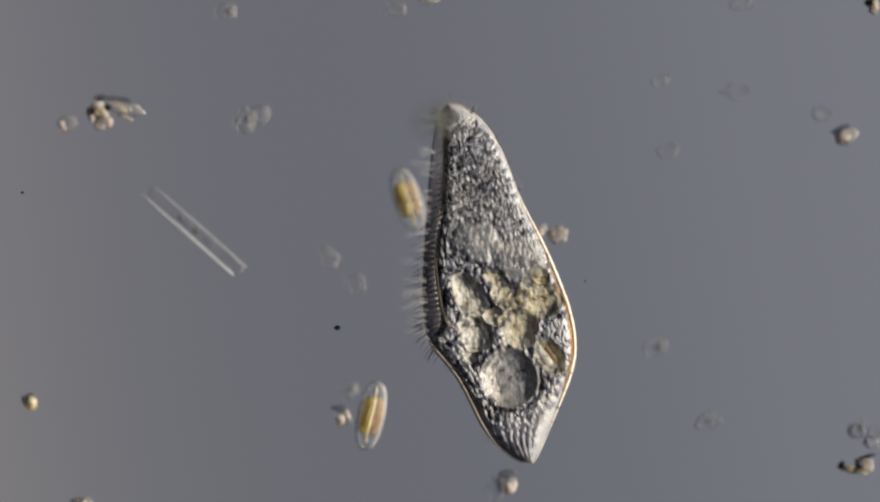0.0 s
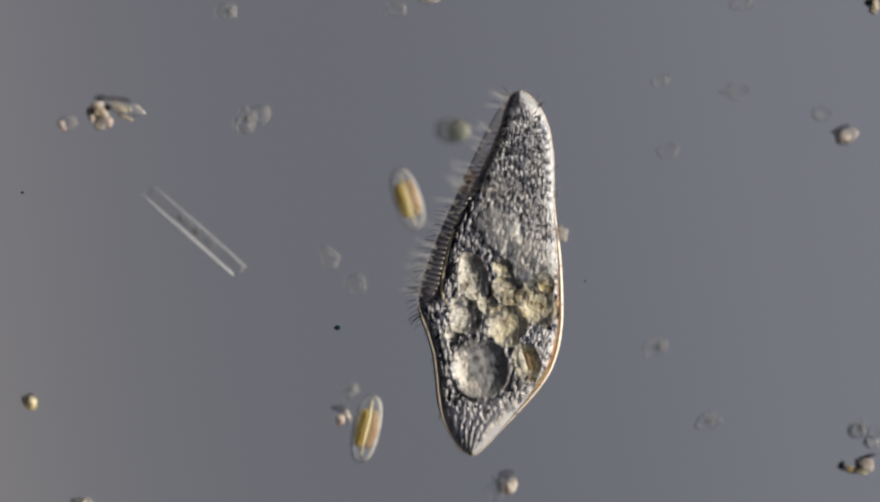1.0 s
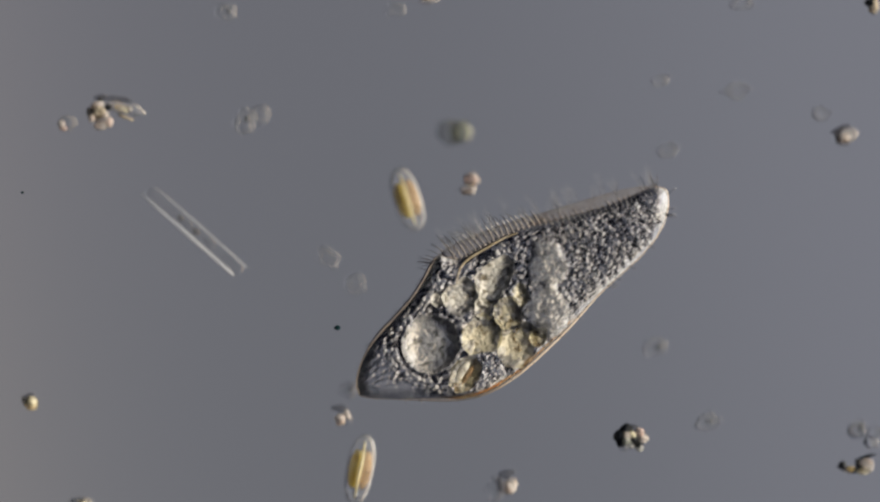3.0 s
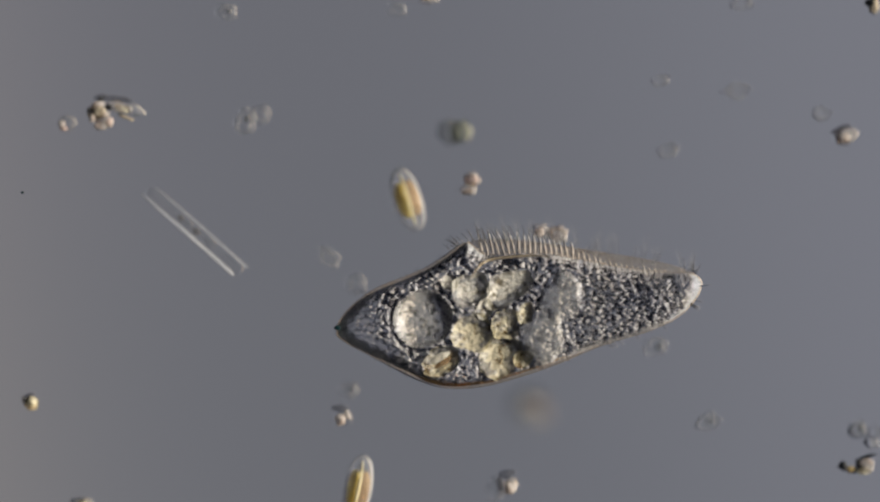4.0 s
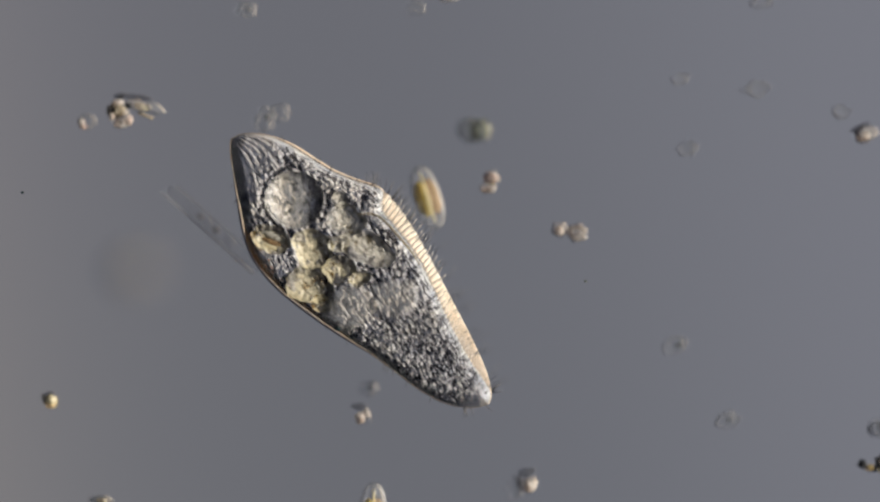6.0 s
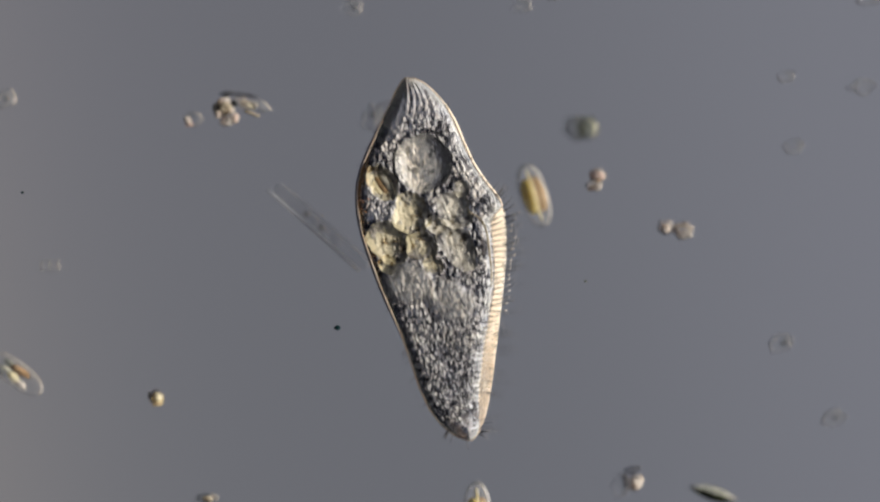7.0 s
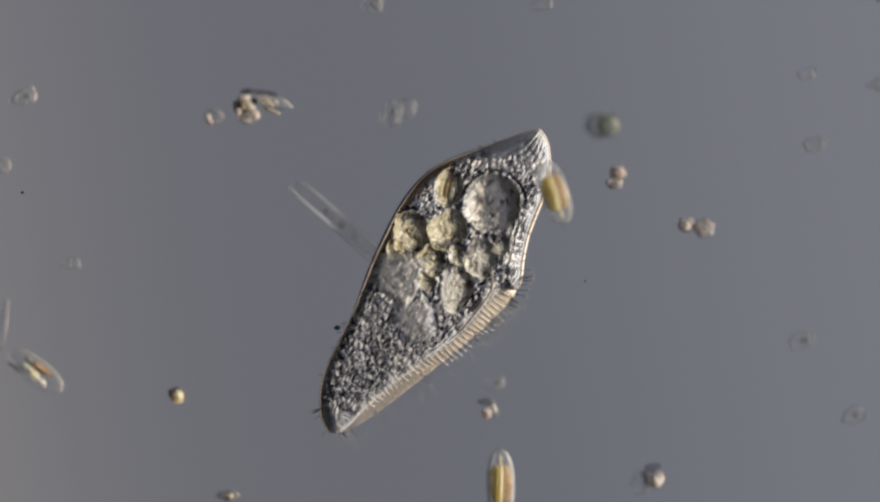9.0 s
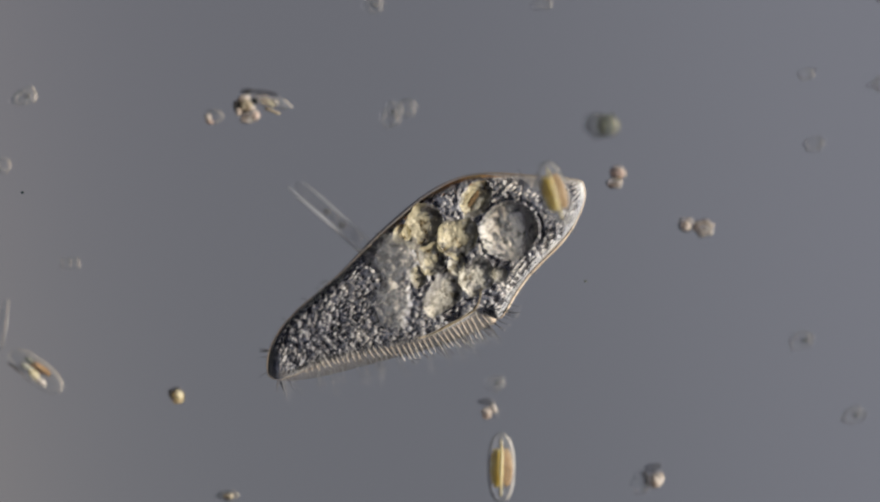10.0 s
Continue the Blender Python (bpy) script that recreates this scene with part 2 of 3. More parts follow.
def ring(rx, ry, r, z=0.0, n=40, sides=8, wobble=0.0, seed=0, start=0.0, sweep=360.0, flat=1.0):
    """A ring (or part of one) of thickness r round an ellipse, in plan units."""
    pts = []
    whole = sweep >= 359
    for i in range(n if whole else n + 1):
        a = radians(start + sweep * i / n)
        k = 1 + wobble * noise.noise((math.cos(a) * 1.3 + seed * 7.1, math.sin(a) * 1.3, seed * 3.3))
        pts.append((rx * k * math.cos(a), ry * k * math.sin(a), z))
    if not whole:
        return tube(pts, [r * min(1, 0.25 + 4 * min(i, n - i) / n) for i in range(n + 1)], sides, flat)
    verts = []
    for i, p in enumerate(pts):
        a, b = Vector(pts[i - 1]), Vector(pts[(i + 1) % n])
        side = (b - a).normalized().cross(Vector((0, 0, 1)))
        for k in range(sides):
            w = 2 * math.pi * k / sides
            verts.append((Vector(p) + side * r * math.cos(w) + Vector((0, 0, r * flat * math.sin(w)))) * U)
    faces = grid_faces(n, sides, True) + [((n - 1) * sides + k, (n - 1) * sides + (k + 1) % sides, (k + 1) % sides, k) for k in range(sides)]
    return verts, faces


def lump(rx, ry, rz, at=(0, 0, 0), rough=0.2, size=1.6, seed=0, sub=3, turn=0.0):
    """An uneven rounded lump, in plan units; rough is the depth of its unevenness."""
    bm = bmesh.new()
    bmesh.ops.create_icosphere(bm, subdivisions=sub, radius=1.0)
    c, s = math.cos(radians(turn)), math.sin(radians(turn))
    for v in bm.verts:
        k = 1 + rough * noise.noise(v.co * size + Vector((seed * 5.3, seed * 2.7, 1.1))) + 0.4 * rough * noise.noise(v.co * size * 3.1 + Vector((seed, 9, 2)))
        x, y, z = v.co.x * rx * k, v.co.y * ry * k, v.co.z * rz * k
        v.co = Vector((at[0] + x * c - y * s, at[1] + x * s + y * c, at[2] + z)) * U
    return bm


def oblong(length, width, height, power=2.6, n=36, rings=8, z=0.0, bend=0.0):
    """A closed pillow of superellipse outline, in plan units, long along x."""
    verts, faces = [], []
    for j in range(rings + 1):
        f = -math.pi / 2 + math.pi * j / rings
        for i in range(n):
            a = 2 * math.pi * i / n
            ca, sa = math.cos(a), math.sin(a)
            x = math.copysign(abs(ca) ** (2 / power), ca) * length / 2 * max(0.02, math.cos(f)) ** 0.6
            y = math.copysign(abs(sa) ** (2 / power), sa) * width / 2 * max(0.02, math.cos(f)) ** 0.6
            verts.append(Vector((x, y + bend * (x / length) ** 2, z + height / 2 * math.sin(f))) * U)
    faces = grid_faces(rings + 1, n, True)
    faces.append(tuple(range(n))[::-1])
    faces.append(tuple(range(rings * n, rings * n + n)))
    return verts, faces


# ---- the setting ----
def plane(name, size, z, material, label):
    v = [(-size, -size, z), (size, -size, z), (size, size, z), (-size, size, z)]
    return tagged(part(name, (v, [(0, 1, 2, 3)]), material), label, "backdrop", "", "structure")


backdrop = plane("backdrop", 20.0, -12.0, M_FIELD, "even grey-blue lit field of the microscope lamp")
bm = bmesh.new()
bmesh.ops.create_cube(bm, size=1.0)
for v in bm.verts:
    v.co = Vector((v.co.x * 3.2, v.co.y * 2.0, SLIDE_TOP - 0.1 + v.co.z * 0.2))
slide = tagged(part("ground", bm, M_GLASS), "clear glass microscope slide under the drop of water", "glass slide", "", "structure")
slide.data.polygons.foreach_set("use_smooth", [False] * 6)


# ---- the ciliate ----
# half outlines along the body, from the pointed tail (0) to the blunt front (656): the far side, the
# cell body on the mouth's side, and the free edge of the clear band that carries the comb
STATIONS = [0, 4, 10, 20, 30, 40, 55, 70, 90, 110, 130, 150, 170, 190, 210, 230, 245, 256, 262, 268, 276, 290, 310, 350, 400, 450, 500, 550, 590, 620, 640, 650, 656]
ORAL_SIDE = [0, 16, 25, 35, 43, 50, 58, 64, 70, 75, 79, 84, 89, 97, 106, 117, 125, 129, 124, 112, 102, 99, 98, 94, 84, 66, 48, 33, 23, 19, 15, 9, -3]
BAND_EDGE = [0, 16, 25, 35, 43, 50, 58, 64, 70, 75, 79, 84, 89, 97, 106, 117, 125, 130, 131, 131, 130, 129, 126, 118, 104, 88, 73, 57, 43, 30, 22, 14, 2]
FAR_SIDE = [0, -6, -12, -21, -28, -35, -46, -56, -69, -82, -96, -107, -116, -121, -124, -125, -125, -125, -125, -124, -123, -121, -118, -112, -101, -90, -83, -76, -65, -50, -33, -20, -6]
LENGTH, MIDDLE = 656, 328


def soft_interp(x, xs, ys):
    """Interpolation with the corners of the plan rounded off."""
    return sum(w * np.interp(x + o, xs, ys) for o, w in ((-6, 0.15), (-3, 0.22), (0, 0.26), (3, 0.22), (6, 0.15)))


def side_at(u, ys):
    u = np.asarray(u, float)
    e = np.minimum(1, np.minimum(u, LENGTH - u) / 14).clip(0)
    return e * soft_interp(u, STATIONS, ys) + (1 - e) * np.interp(u, STATIONS, ys)


# pits in the body surface in which the vacuoles lie: along, across, half length, half width, turn
BIG_VACUOLE, VACUOLE_DEPTH = (156, 5, 53, 51, 0), -15
FOOD = [  # along, across, half length, half width, turn, depth of the hollow, material
    (178, -74, 37, 25, 22, -9, M_FOOD), (240, -33, 40, 35, 20, -11, M_FOOD), (248, 43, 34, 31, 0, -11, M_FOOD_PALE),
    (284, -80, 41, 36, 40, -10, M_FOOD), (314, 36, 50, 27, 30, -9, M_FOOD_PALE), (300, -26, 30, 24, 50, -8, M_FOOD),
    (212, 62, 15, 13, 20, -6, M_FOOD_PALE), (322, -92, 20, 15, 30, -6, M_FOOD), (268, 6, 20, 15, 70, -7, M_FOOD_PALE), (338, -12, 20, 14, 70, -5, M_FOOD)]
NUCLEUS = [(360, -58, 48, 42, 70), (406, 6, 46, 37, 60)]


def outline_points(n):
    t = 0.5 - 0.5 * np.cos(np.linspace(0, math.pi, n))
    u = t * LENGTH
    top, bot = side_at(u, ORAL_SIDE), side_at(u, FAR_SIDE)
    return u, top, bot


def build_body(parent):
    rows, cols = 540, 200
    u, top, bot = outline_points(rows)
    s = (1 - np.cos(np.linspace(0, math.pi, cols))) / 2 * 0.35 + np.linspace(0, 1, cols) * 0.65
    uu = np.repeat(u[:, None], cols, 1)
    vv = bot[:, None] + (top - bot)[:, None] * s[None, :]
    pu, pv = uu.ravel(), vv.ravel()
    # distance to the margin
    ou, ot, ob_ = outline_points(500)
    edge_u, edge_v = np.concatenate([ou, ou]), np.concatenate([ot, ob_])
    d = np.full(len(pu), 1e9)
    for k in range(0, len(edge_u), 50):
        d = np.minimum(d, ((pu[:, None] - edge_u[None, k:k + 50]) ** 2 + (pv[:, None] - edge_v[None, k:k + 50]) ** 2).min(1))
    d = np.sqrt(d)
    thick = np.interp(pu, [0, 60, 150, 330, 520, 656], [10, 17, 25, 25, 21, 13])
    q = np.clip(d / 17, 0, 1)
    h = thick * (1 - (1 - q) ** 2)
    lean = 5 * np.clip((pu - 330) / 100, 0, 1) * np.clip((650 - pu) / 60, 0, 1)
    # granules in loose rows along the body
    rng = np.random.default_rng(4)
    grain = np.zeros((rows, cols))
    for a in np.arange(4, LENGTH, 8.6):
        for b in np.arange(-136, 130, 4.7):
            # in front of the vacuoles they are smaller and keep to their rows
            row = min(1.0, max(0.0, (a - 330) / 90))
            ga, gb = a + rng.uniform(-4, 4), b + rng.uniform(-2.2, 2.2) * (1 - 0.5 * row)
            size, lift, tilt = rng.uniform(0.5, 1.35 - 0.2 * row), rng.uniform(0.15, 1.1 - 0.15 * row), rng.uniform(-0.4, 0.4) * (1 - 0.6 * row)
            i, j = np.searchsorted(u, ga - 10), np.searchsorted(u, ga + 10)
            if j - i < 1:
                continue
            du, dv = uu[i:j] - ga, vv[i:j] - gb
            r2 = (((du + tilt * dv) / 6.6) ** 2 + ((dv - tilt * du) / 2.9) ** 2) / size ** 2
            grain[i:j] = np.maximum(grain[i:j], lift * np.clip(1 - r2, 0, 1))
    grain = grain.ravel() * np.array([0.95 + 0.7 * noise.noise((a * 0.11, b * 0.16, 5.0)) for a, b in zip(pu, pv)])
    # dark gaps between the granules, larger and more of them between the vacuoles
    grain = grain.reshape(rows, cols)
    for count, first, last, ru, rv in ((900, 60, LENGTH, 4.2, 2.2), (260, 90, 360, 5.5, 3.4), (40, 190, 350, 8.0, 6.0)):
        for _ in range(count):
            a, b, k = rng.uniform(first, last), rng.uniform(-136, 130), rng.uniform(0.6, 1.3)
            i, j = np.searchsorted(u, a - 2 * ru), np.searchsorted(u, a + 2 * ru)
            grain[i:j] -= 0.9 * np.clip(1.15 - ((uu[i:j] - a) / ru / k) ** 2 - ((vv[i:j] - b) / rv / k) ** 2, 0, 1)
    # dark dashes in lengthwise rows on the front half
    for b in np.arange(-110, 120, 8.5):
        for a in np.arange(365, 636, 14):
            ga, gb, k = a + rng.uniform(-6, 6), b - 0.1 * (a - 365) * np.sign(b) + rng.uniform(-2, 2), rng.uniform(0.5, 1.25)
            i, j = np.searchsorted(u, ga - 12), np.searchsorted(u, ga + 12)
            grain[i:j] -= 0.45 * np.clip(1.15 - ((uu[i:j] - ga) / 5.2 / k) ** 2 - ((vv[i:j] - gb) / 2.5 / k) ** 2, 0, 1)
    grain = grain.ravel()
    grain = np.maximum(grain, -0.35)
    inner = np.clip((d - 3.5) / 8, 0, 1)
    # the tail is ribbed lengthwise, not granular
    tail = np.clip((92 - pu) / 40, 0, 1) * 0.95
    across = (pv - np.interp(pu, u, bot)) / np.maximum(8, np.interp(pu, u, top) - np.interp(pu, u, bot))
    rib = 0.5 + 0.5 * np.cos(across * 2 * math.pi * 8 + 0.03 * pu + 1.2 * np.sin(pu * 0.06 + across * 5))
    front = np.clip((pu - 600) / 30, 0, 1) * np.clip((34 - d) / 12, 0, 1)
    stripe = 0.5 + 0.5 * np.cos(d * 2 * math.pi / 8.0)
    grain = grain * (1 - 0.75 * tail) * (1 - 0.6 * front) + (0.45 * rib - 0.12) * tail + 0.2 * stripe * front
    grain = np.where(grain > 0, 0.11 + 0.85 * grain, grain + 0.11)
    grain = grain + 0.2 * np.exp(-((pu - 210) / 110) ** 2)
    cap = np.clip((pu - 616) / 26, 0, 1) * np.clip((48 - d) / 40, 0, 1)
    grain = grain * (1 - cap) + 0.3 * cap
    cortex = np.clip((d - 2) / 6, 0, 1)
    grain = 0.45 * (1 - cortex) + grain * cortex
    # the far side of the tail is smooth and clear
    clear = np.clip((120 - pu) / 50, 0, 1) * np.clip((0.36 - across) / 0.3, 0, 1) * np.clip(pu / 25, 0, 1)
    grain = grain * (1 - clear) + 0.42 * clear
    relief = (7.0 * (1 - 0.15 * tail)) * inner * (1 - 0.6 * clear)
    # swellings of the plasm
    swell = np.array([noise.noise((a * 0.022, b * 0.022, 3.0)) + 0.35 * noise.noise((a * 0.07, b * 0.07, 8.0)) for a, b in zip(pu, pv)])
    h = h + relief * (grain - 0.3) + 5.0 * swell * inner + (11 * (1 - (2 * across - 1) ** 2) + lean * across) * np.clip(d / 20, 0, 1)
    for a, b, ra, rb, turn, depth in [(*BIG_VACUOLE, VACUOLE_DEPTH)] + [f[:6] for f in FOOD] + [(*k, 9) for k in NUCLEUS]:
        c, sn = math.cos(radians(turn)), math.sin(radians(turn))
        x, y = (pu - a) * c + (pv - b) * sn, -(pu - a) * sn + (pv - b) * c
        near = np.clip(1.06 - (x / ra) ** 2 - (y / rb) ** 2, 0, 1)
        smooth = np.clip(near * 5, 0, 1) * (0.8 if depth == VACUOLE_DEPTH else 0.42 if depth == 9 else 0.35)
        h = h - smooth * relief * (grain - 0.3)
        grain = grain * (1 - smooth) + 0.5 * smooth
        if depth < 0:
            h = h - (5.0 - 1.15 * depth) * near
        if (a, b) not in [k[:2] for k in NUCLEUS]:
            # a groove round each vacuole, with its shading also put into the tone
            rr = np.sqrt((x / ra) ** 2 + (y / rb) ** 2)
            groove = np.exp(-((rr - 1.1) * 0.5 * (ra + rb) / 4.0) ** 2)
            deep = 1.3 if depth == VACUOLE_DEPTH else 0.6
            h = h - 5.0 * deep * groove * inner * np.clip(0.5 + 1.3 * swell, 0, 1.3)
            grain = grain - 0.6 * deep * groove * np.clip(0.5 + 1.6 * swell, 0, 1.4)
    h[d < 0.3] = 0
    top_v = np.stack([(pu - MIDDLE) * U, pv * U, h * U], 1)
    n = len(top_v)
    # under side: a shallow keel
    low_v = top_v.copy()
    low_v[:, 2] = -0.06 * thick * (1 - (1 - q) ** 2) * U
    low_v[d < 0.3, 2] = -0.2 * U
    faces = [f[::-1] for f in grid_faces(rows, cols)]
    low = [tuple(k + n for k in f[::-1]) for f in faces]
    rim = [(i * cols, i * cols + n, (i + 1) * cols + n, (i + 1) * cols) for i in range(rows - 1)]
    rim += [((i + 1) * cols - 1, (i + 2) * cols - 1, (i + 2) * cols - 1 + n, (i + 1) * cols - 1 + n) for i in range(rows - 1)]
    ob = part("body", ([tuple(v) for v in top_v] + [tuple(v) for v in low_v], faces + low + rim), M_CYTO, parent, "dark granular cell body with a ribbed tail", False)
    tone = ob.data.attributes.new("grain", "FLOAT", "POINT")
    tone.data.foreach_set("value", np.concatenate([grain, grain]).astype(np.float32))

    def surface(a, b):
        k = np.argmin((pu - a) ** 2 + (pv - b) ** 2)
        return float(thick[k] * (1 - (1 - q[k]) ** 2) + (11 * (1 - (2 * across[k] - 1) ** 2) + lean[k] * across[k]) * min(1, d[k] / 20))
    return surface


def bowl(name, a, b, ra, rb, turn, depth, zrim, material, parent, label, seed, wild=0.3, rough=1.0):
    """A vacuole: a hollow bowl (depth below 0) or a dome, with a rounded rim."""
    rings, n = 26, 72
    verts = []
    c, s = math.cos(radians(turn)), math.sin(radians(turn))
    for j in range(rings + 1):
        r = j / rings
        for i in range(n):
            w = 2 * math.pi * i / n
            k = 1 + wild * (noise.noise((math.cos(w) * 1.2 + seed * 3.1, math.sin(w) * 1.2, seed)) + 0.4 * noise.noise((math.cos(w) * 3 + seed, math.sin(w) * 3, seed * 2)))
            x, y = r * ra * k * math.cos(w), r * rb * k * math.sin(w)
            if depth < 0:
                z = zrim + depth * (1 - r ** 4)
            else:
                z = zrim + depth * (1 - r ** 3) - 8 * max(0, (r - 0.74) / 0.26) ** 1.5
            z += rough * (3.4 * noise.noise((x * 0.09, y * 0.09, seed * 2.0)) + 2.6 * noise.noise((x * 0.2, y * 0.2, seed * 5.0)) + 1.2 * noise.noise((x * 0.4, y * 0.4, seed * 7.0)))
            verts.append(((a - MIDDLE + x * c - y * s) * U, (b + x * s + y * c) * U, z * U))
    return part(name, (verts, grid_faces(rings + 1, n, True)), material, parent, label)


def along(pts, n):
    """Points spread evenly on a smooth line through pts."""
    pts = np.array(pts, float)
    t = np.concatenate([[0], np.cumsum(np.hypot(*np.diff(pts[:, :2], axis=0).T))])
    tt = np.linspace(0, t[-1], n)
    out = np.stack([np.interp(tt, t, pts[:, k]) for k in range(pts.shape[1])], 1)
    for _ in range(6):
        out[1:-1] = (out[:-2] + 2 * out[1:-1] + out[2:]) / 4
    return out


def build_ciliate():
    root = thing("ciliate", (0, 0, 0), "grey granular spindle-shaped ciliate with yellowish food vacuoles, swimming above the slide", "ciliate")
    surface = build_body(root)
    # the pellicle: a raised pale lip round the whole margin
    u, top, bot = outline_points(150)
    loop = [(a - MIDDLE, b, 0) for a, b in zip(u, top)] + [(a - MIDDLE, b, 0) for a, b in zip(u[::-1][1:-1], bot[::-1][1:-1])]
    # the outer fold is shaped to imitate a bright halo line
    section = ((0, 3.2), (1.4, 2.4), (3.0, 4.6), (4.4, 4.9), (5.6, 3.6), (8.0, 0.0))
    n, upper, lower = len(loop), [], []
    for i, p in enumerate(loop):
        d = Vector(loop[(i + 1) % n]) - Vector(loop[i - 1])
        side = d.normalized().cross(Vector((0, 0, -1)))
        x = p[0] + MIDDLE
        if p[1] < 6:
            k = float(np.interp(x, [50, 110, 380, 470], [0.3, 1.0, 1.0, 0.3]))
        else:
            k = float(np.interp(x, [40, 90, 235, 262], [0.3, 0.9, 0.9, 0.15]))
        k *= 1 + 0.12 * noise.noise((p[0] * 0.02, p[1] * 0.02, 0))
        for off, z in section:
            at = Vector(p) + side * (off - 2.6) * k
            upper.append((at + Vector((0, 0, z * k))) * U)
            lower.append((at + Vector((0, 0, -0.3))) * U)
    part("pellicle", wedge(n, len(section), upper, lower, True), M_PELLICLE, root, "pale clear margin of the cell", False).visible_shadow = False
    # vacuoles
    a, b, ra, rb, turn = BIG_VACUOLE
    bowl("contractile_vacuole", a, b, ra, rb, turn, VACUOLE_DEPTH, surface(a, b) - 2, M_VACUOLE, root, "large round watery vacuole with a dark far wall", 1, 0.1, 0.55)
    for i, (a, b, ra, rb, turn, depth, material) in enumerate(FOOD):
        bowl("food_vacuole", a, b, ra, rb, turn, depth, surface(a, b) - 2.5, material, root, "yellowish rounded food vacuole with dark grains", 3 + i, 0.26, 0.42)
    for i, (a, b, ra, rb, turn) in enumerate(NUCLEUS):
        bowl("nucleus_lobe", a, b, ra, rb, turn, 7, surface(a, b) - 2, M_NUCLEUS, root, "smooth grey lobe of the nucleus", 20 + i, 0.25, 0.3)
    # the swallowed diatom in its vacuole
    for nm, dv, half, girth, mat in (("swallowed_shell", 9, 29, 9, M_FOOD_PALE), ("swallowed_plastid", -3, 23, 6, M_RUST), ("swallowed_shell", -13, 25, 6, M_FOOD)):
        c, sn = math.cos(radians(24)), math.sin(radians(24))
        line = [(180 - MIDDLE + half * w * c - dv * sn, -74 + half * w * sn + dv * c, surface(180, -74) - 13) for w in np.linspace(-1, 1, 11)]
        part(nm, tube(line, [0.6 + girth * (1 - w * w) for w in np.linspace(-1, 1, 11)], 8, 0.7), mat, root)
    # oral groove membrane
    p = along([(395, 82), (370, 88), (330, 91), (300, 93), (278, 90), (264, 80), (254, 66)], 40)
    part("undulating_membrane", tube([(x - MIDDLE, y, surface(x, y) + 4) for x, y in p], [0.8 + 1.5 * math.sin(math.pi * i / 39) for i in range(40)], 8, 1.2), M_AMBER, root, "fine pale line of the oral membrane")
    # a tube added round the belly to imitate the amber glow of the lit edge
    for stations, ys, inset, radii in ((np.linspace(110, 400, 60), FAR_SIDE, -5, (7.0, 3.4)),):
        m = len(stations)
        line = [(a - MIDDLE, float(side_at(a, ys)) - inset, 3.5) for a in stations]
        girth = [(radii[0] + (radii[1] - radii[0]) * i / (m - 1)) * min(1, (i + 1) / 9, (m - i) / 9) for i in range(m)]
        part("belly_glow", tube(line, girth, 10, 0.55), M_BELLY_GLOW, root, "amber edge glow imitated along the margin").visible_shadow = False
    # the comb of membranelles from the mouth corner to the front, each laid across the clear band
    rng = random.Random(7)
    blade, comb = None, []
    for i, a in enumerate(np.linspace(278, 640, 40)):
        b, edge = float(side_at(a, ORAL_SIDE)), float(side_at(a, BAND_EDGE))
        slope = (float(side_at(a + 3, BAND_EDGE)) - float(side_at(a - 3, BAND_EDGE))) / 6
        ang = math.degrees(math.atan2(1, -slope)) + 10 + rng.uniform(-4, 4)
        if blade is None:
            pts = [(-4, -0.5, 19), (2, 0, 23), (10, 0.4, 18), (18, 0.9, 12), (26, 2.0, 6), (33, 4.0, 1)]
            blade = part("membranelle", tube(pts, [1.2, 2.1, 2.3, 2.0, 1.4, 0.4], 8, 1.2), M_MEMBRANELLE, root)
            ob = blade
        else:
            ob = new("membranelle", blade.data)
            ob.parent = root
        start = 4 - 15 * min(1.0, max(0.0, (a - 430) / 60))
        k = (edge - b) / 26 * (1.1 if 290 < a < 440 else 0.68)
        ob.scale = (k * rng.uniform(0.9, 1.12), rng.uniform(0.85, 1.15), 1)
        comb.append((ob, (a - MIDDLE) * U, (b + start) * U, ang))
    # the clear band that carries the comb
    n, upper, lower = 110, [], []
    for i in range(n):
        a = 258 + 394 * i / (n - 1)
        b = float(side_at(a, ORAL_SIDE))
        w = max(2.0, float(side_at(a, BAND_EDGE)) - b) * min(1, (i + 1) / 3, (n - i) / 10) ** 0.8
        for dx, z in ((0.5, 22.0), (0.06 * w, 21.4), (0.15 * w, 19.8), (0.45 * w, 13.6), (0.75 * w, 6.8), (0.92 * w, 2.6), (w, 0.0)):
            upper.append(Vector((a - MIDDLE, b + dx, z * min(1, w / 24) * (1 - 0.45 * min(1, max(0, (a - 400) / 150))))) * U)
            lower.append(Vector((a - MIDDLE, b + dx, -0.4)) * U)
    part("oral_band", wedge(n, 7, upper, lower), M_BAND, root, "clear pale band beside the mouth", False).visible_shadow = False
    # pale hairs added along the comb, standing up; their blur imitates the haze
    plume = None
    for i in range(38):
        a = rng.uniform(262, 648)
        b = float(side_at(a, BAND_EDGE))
        if plume is None:
            plume = part("haze_hair", tube([(-8, 0, 0), (6, 0.3, 26), (18, 1.4, 48), (30, 3.6, 62)], [1.3, 1.3, 1.2, 0.8], 5), M_HAZE, root, "pale hair added for the haze beside the comb")
            ob = plume
        else:
            ob = new("haze_hair", plume.data)
            ob.parent = root
            tagged(ob, "pale hair added for the haze beside the comb")
        slope = (float(side_at(min(a + 3, 655), BAND_EDGE)) - float(side_at(a - 3, BAND_EDGE))) / 6
        ang = math.degrees(math.atan2(1, -slope)) + rng.uniform(-20, 20)
        k = rng.uniform(0.7, 1.15)
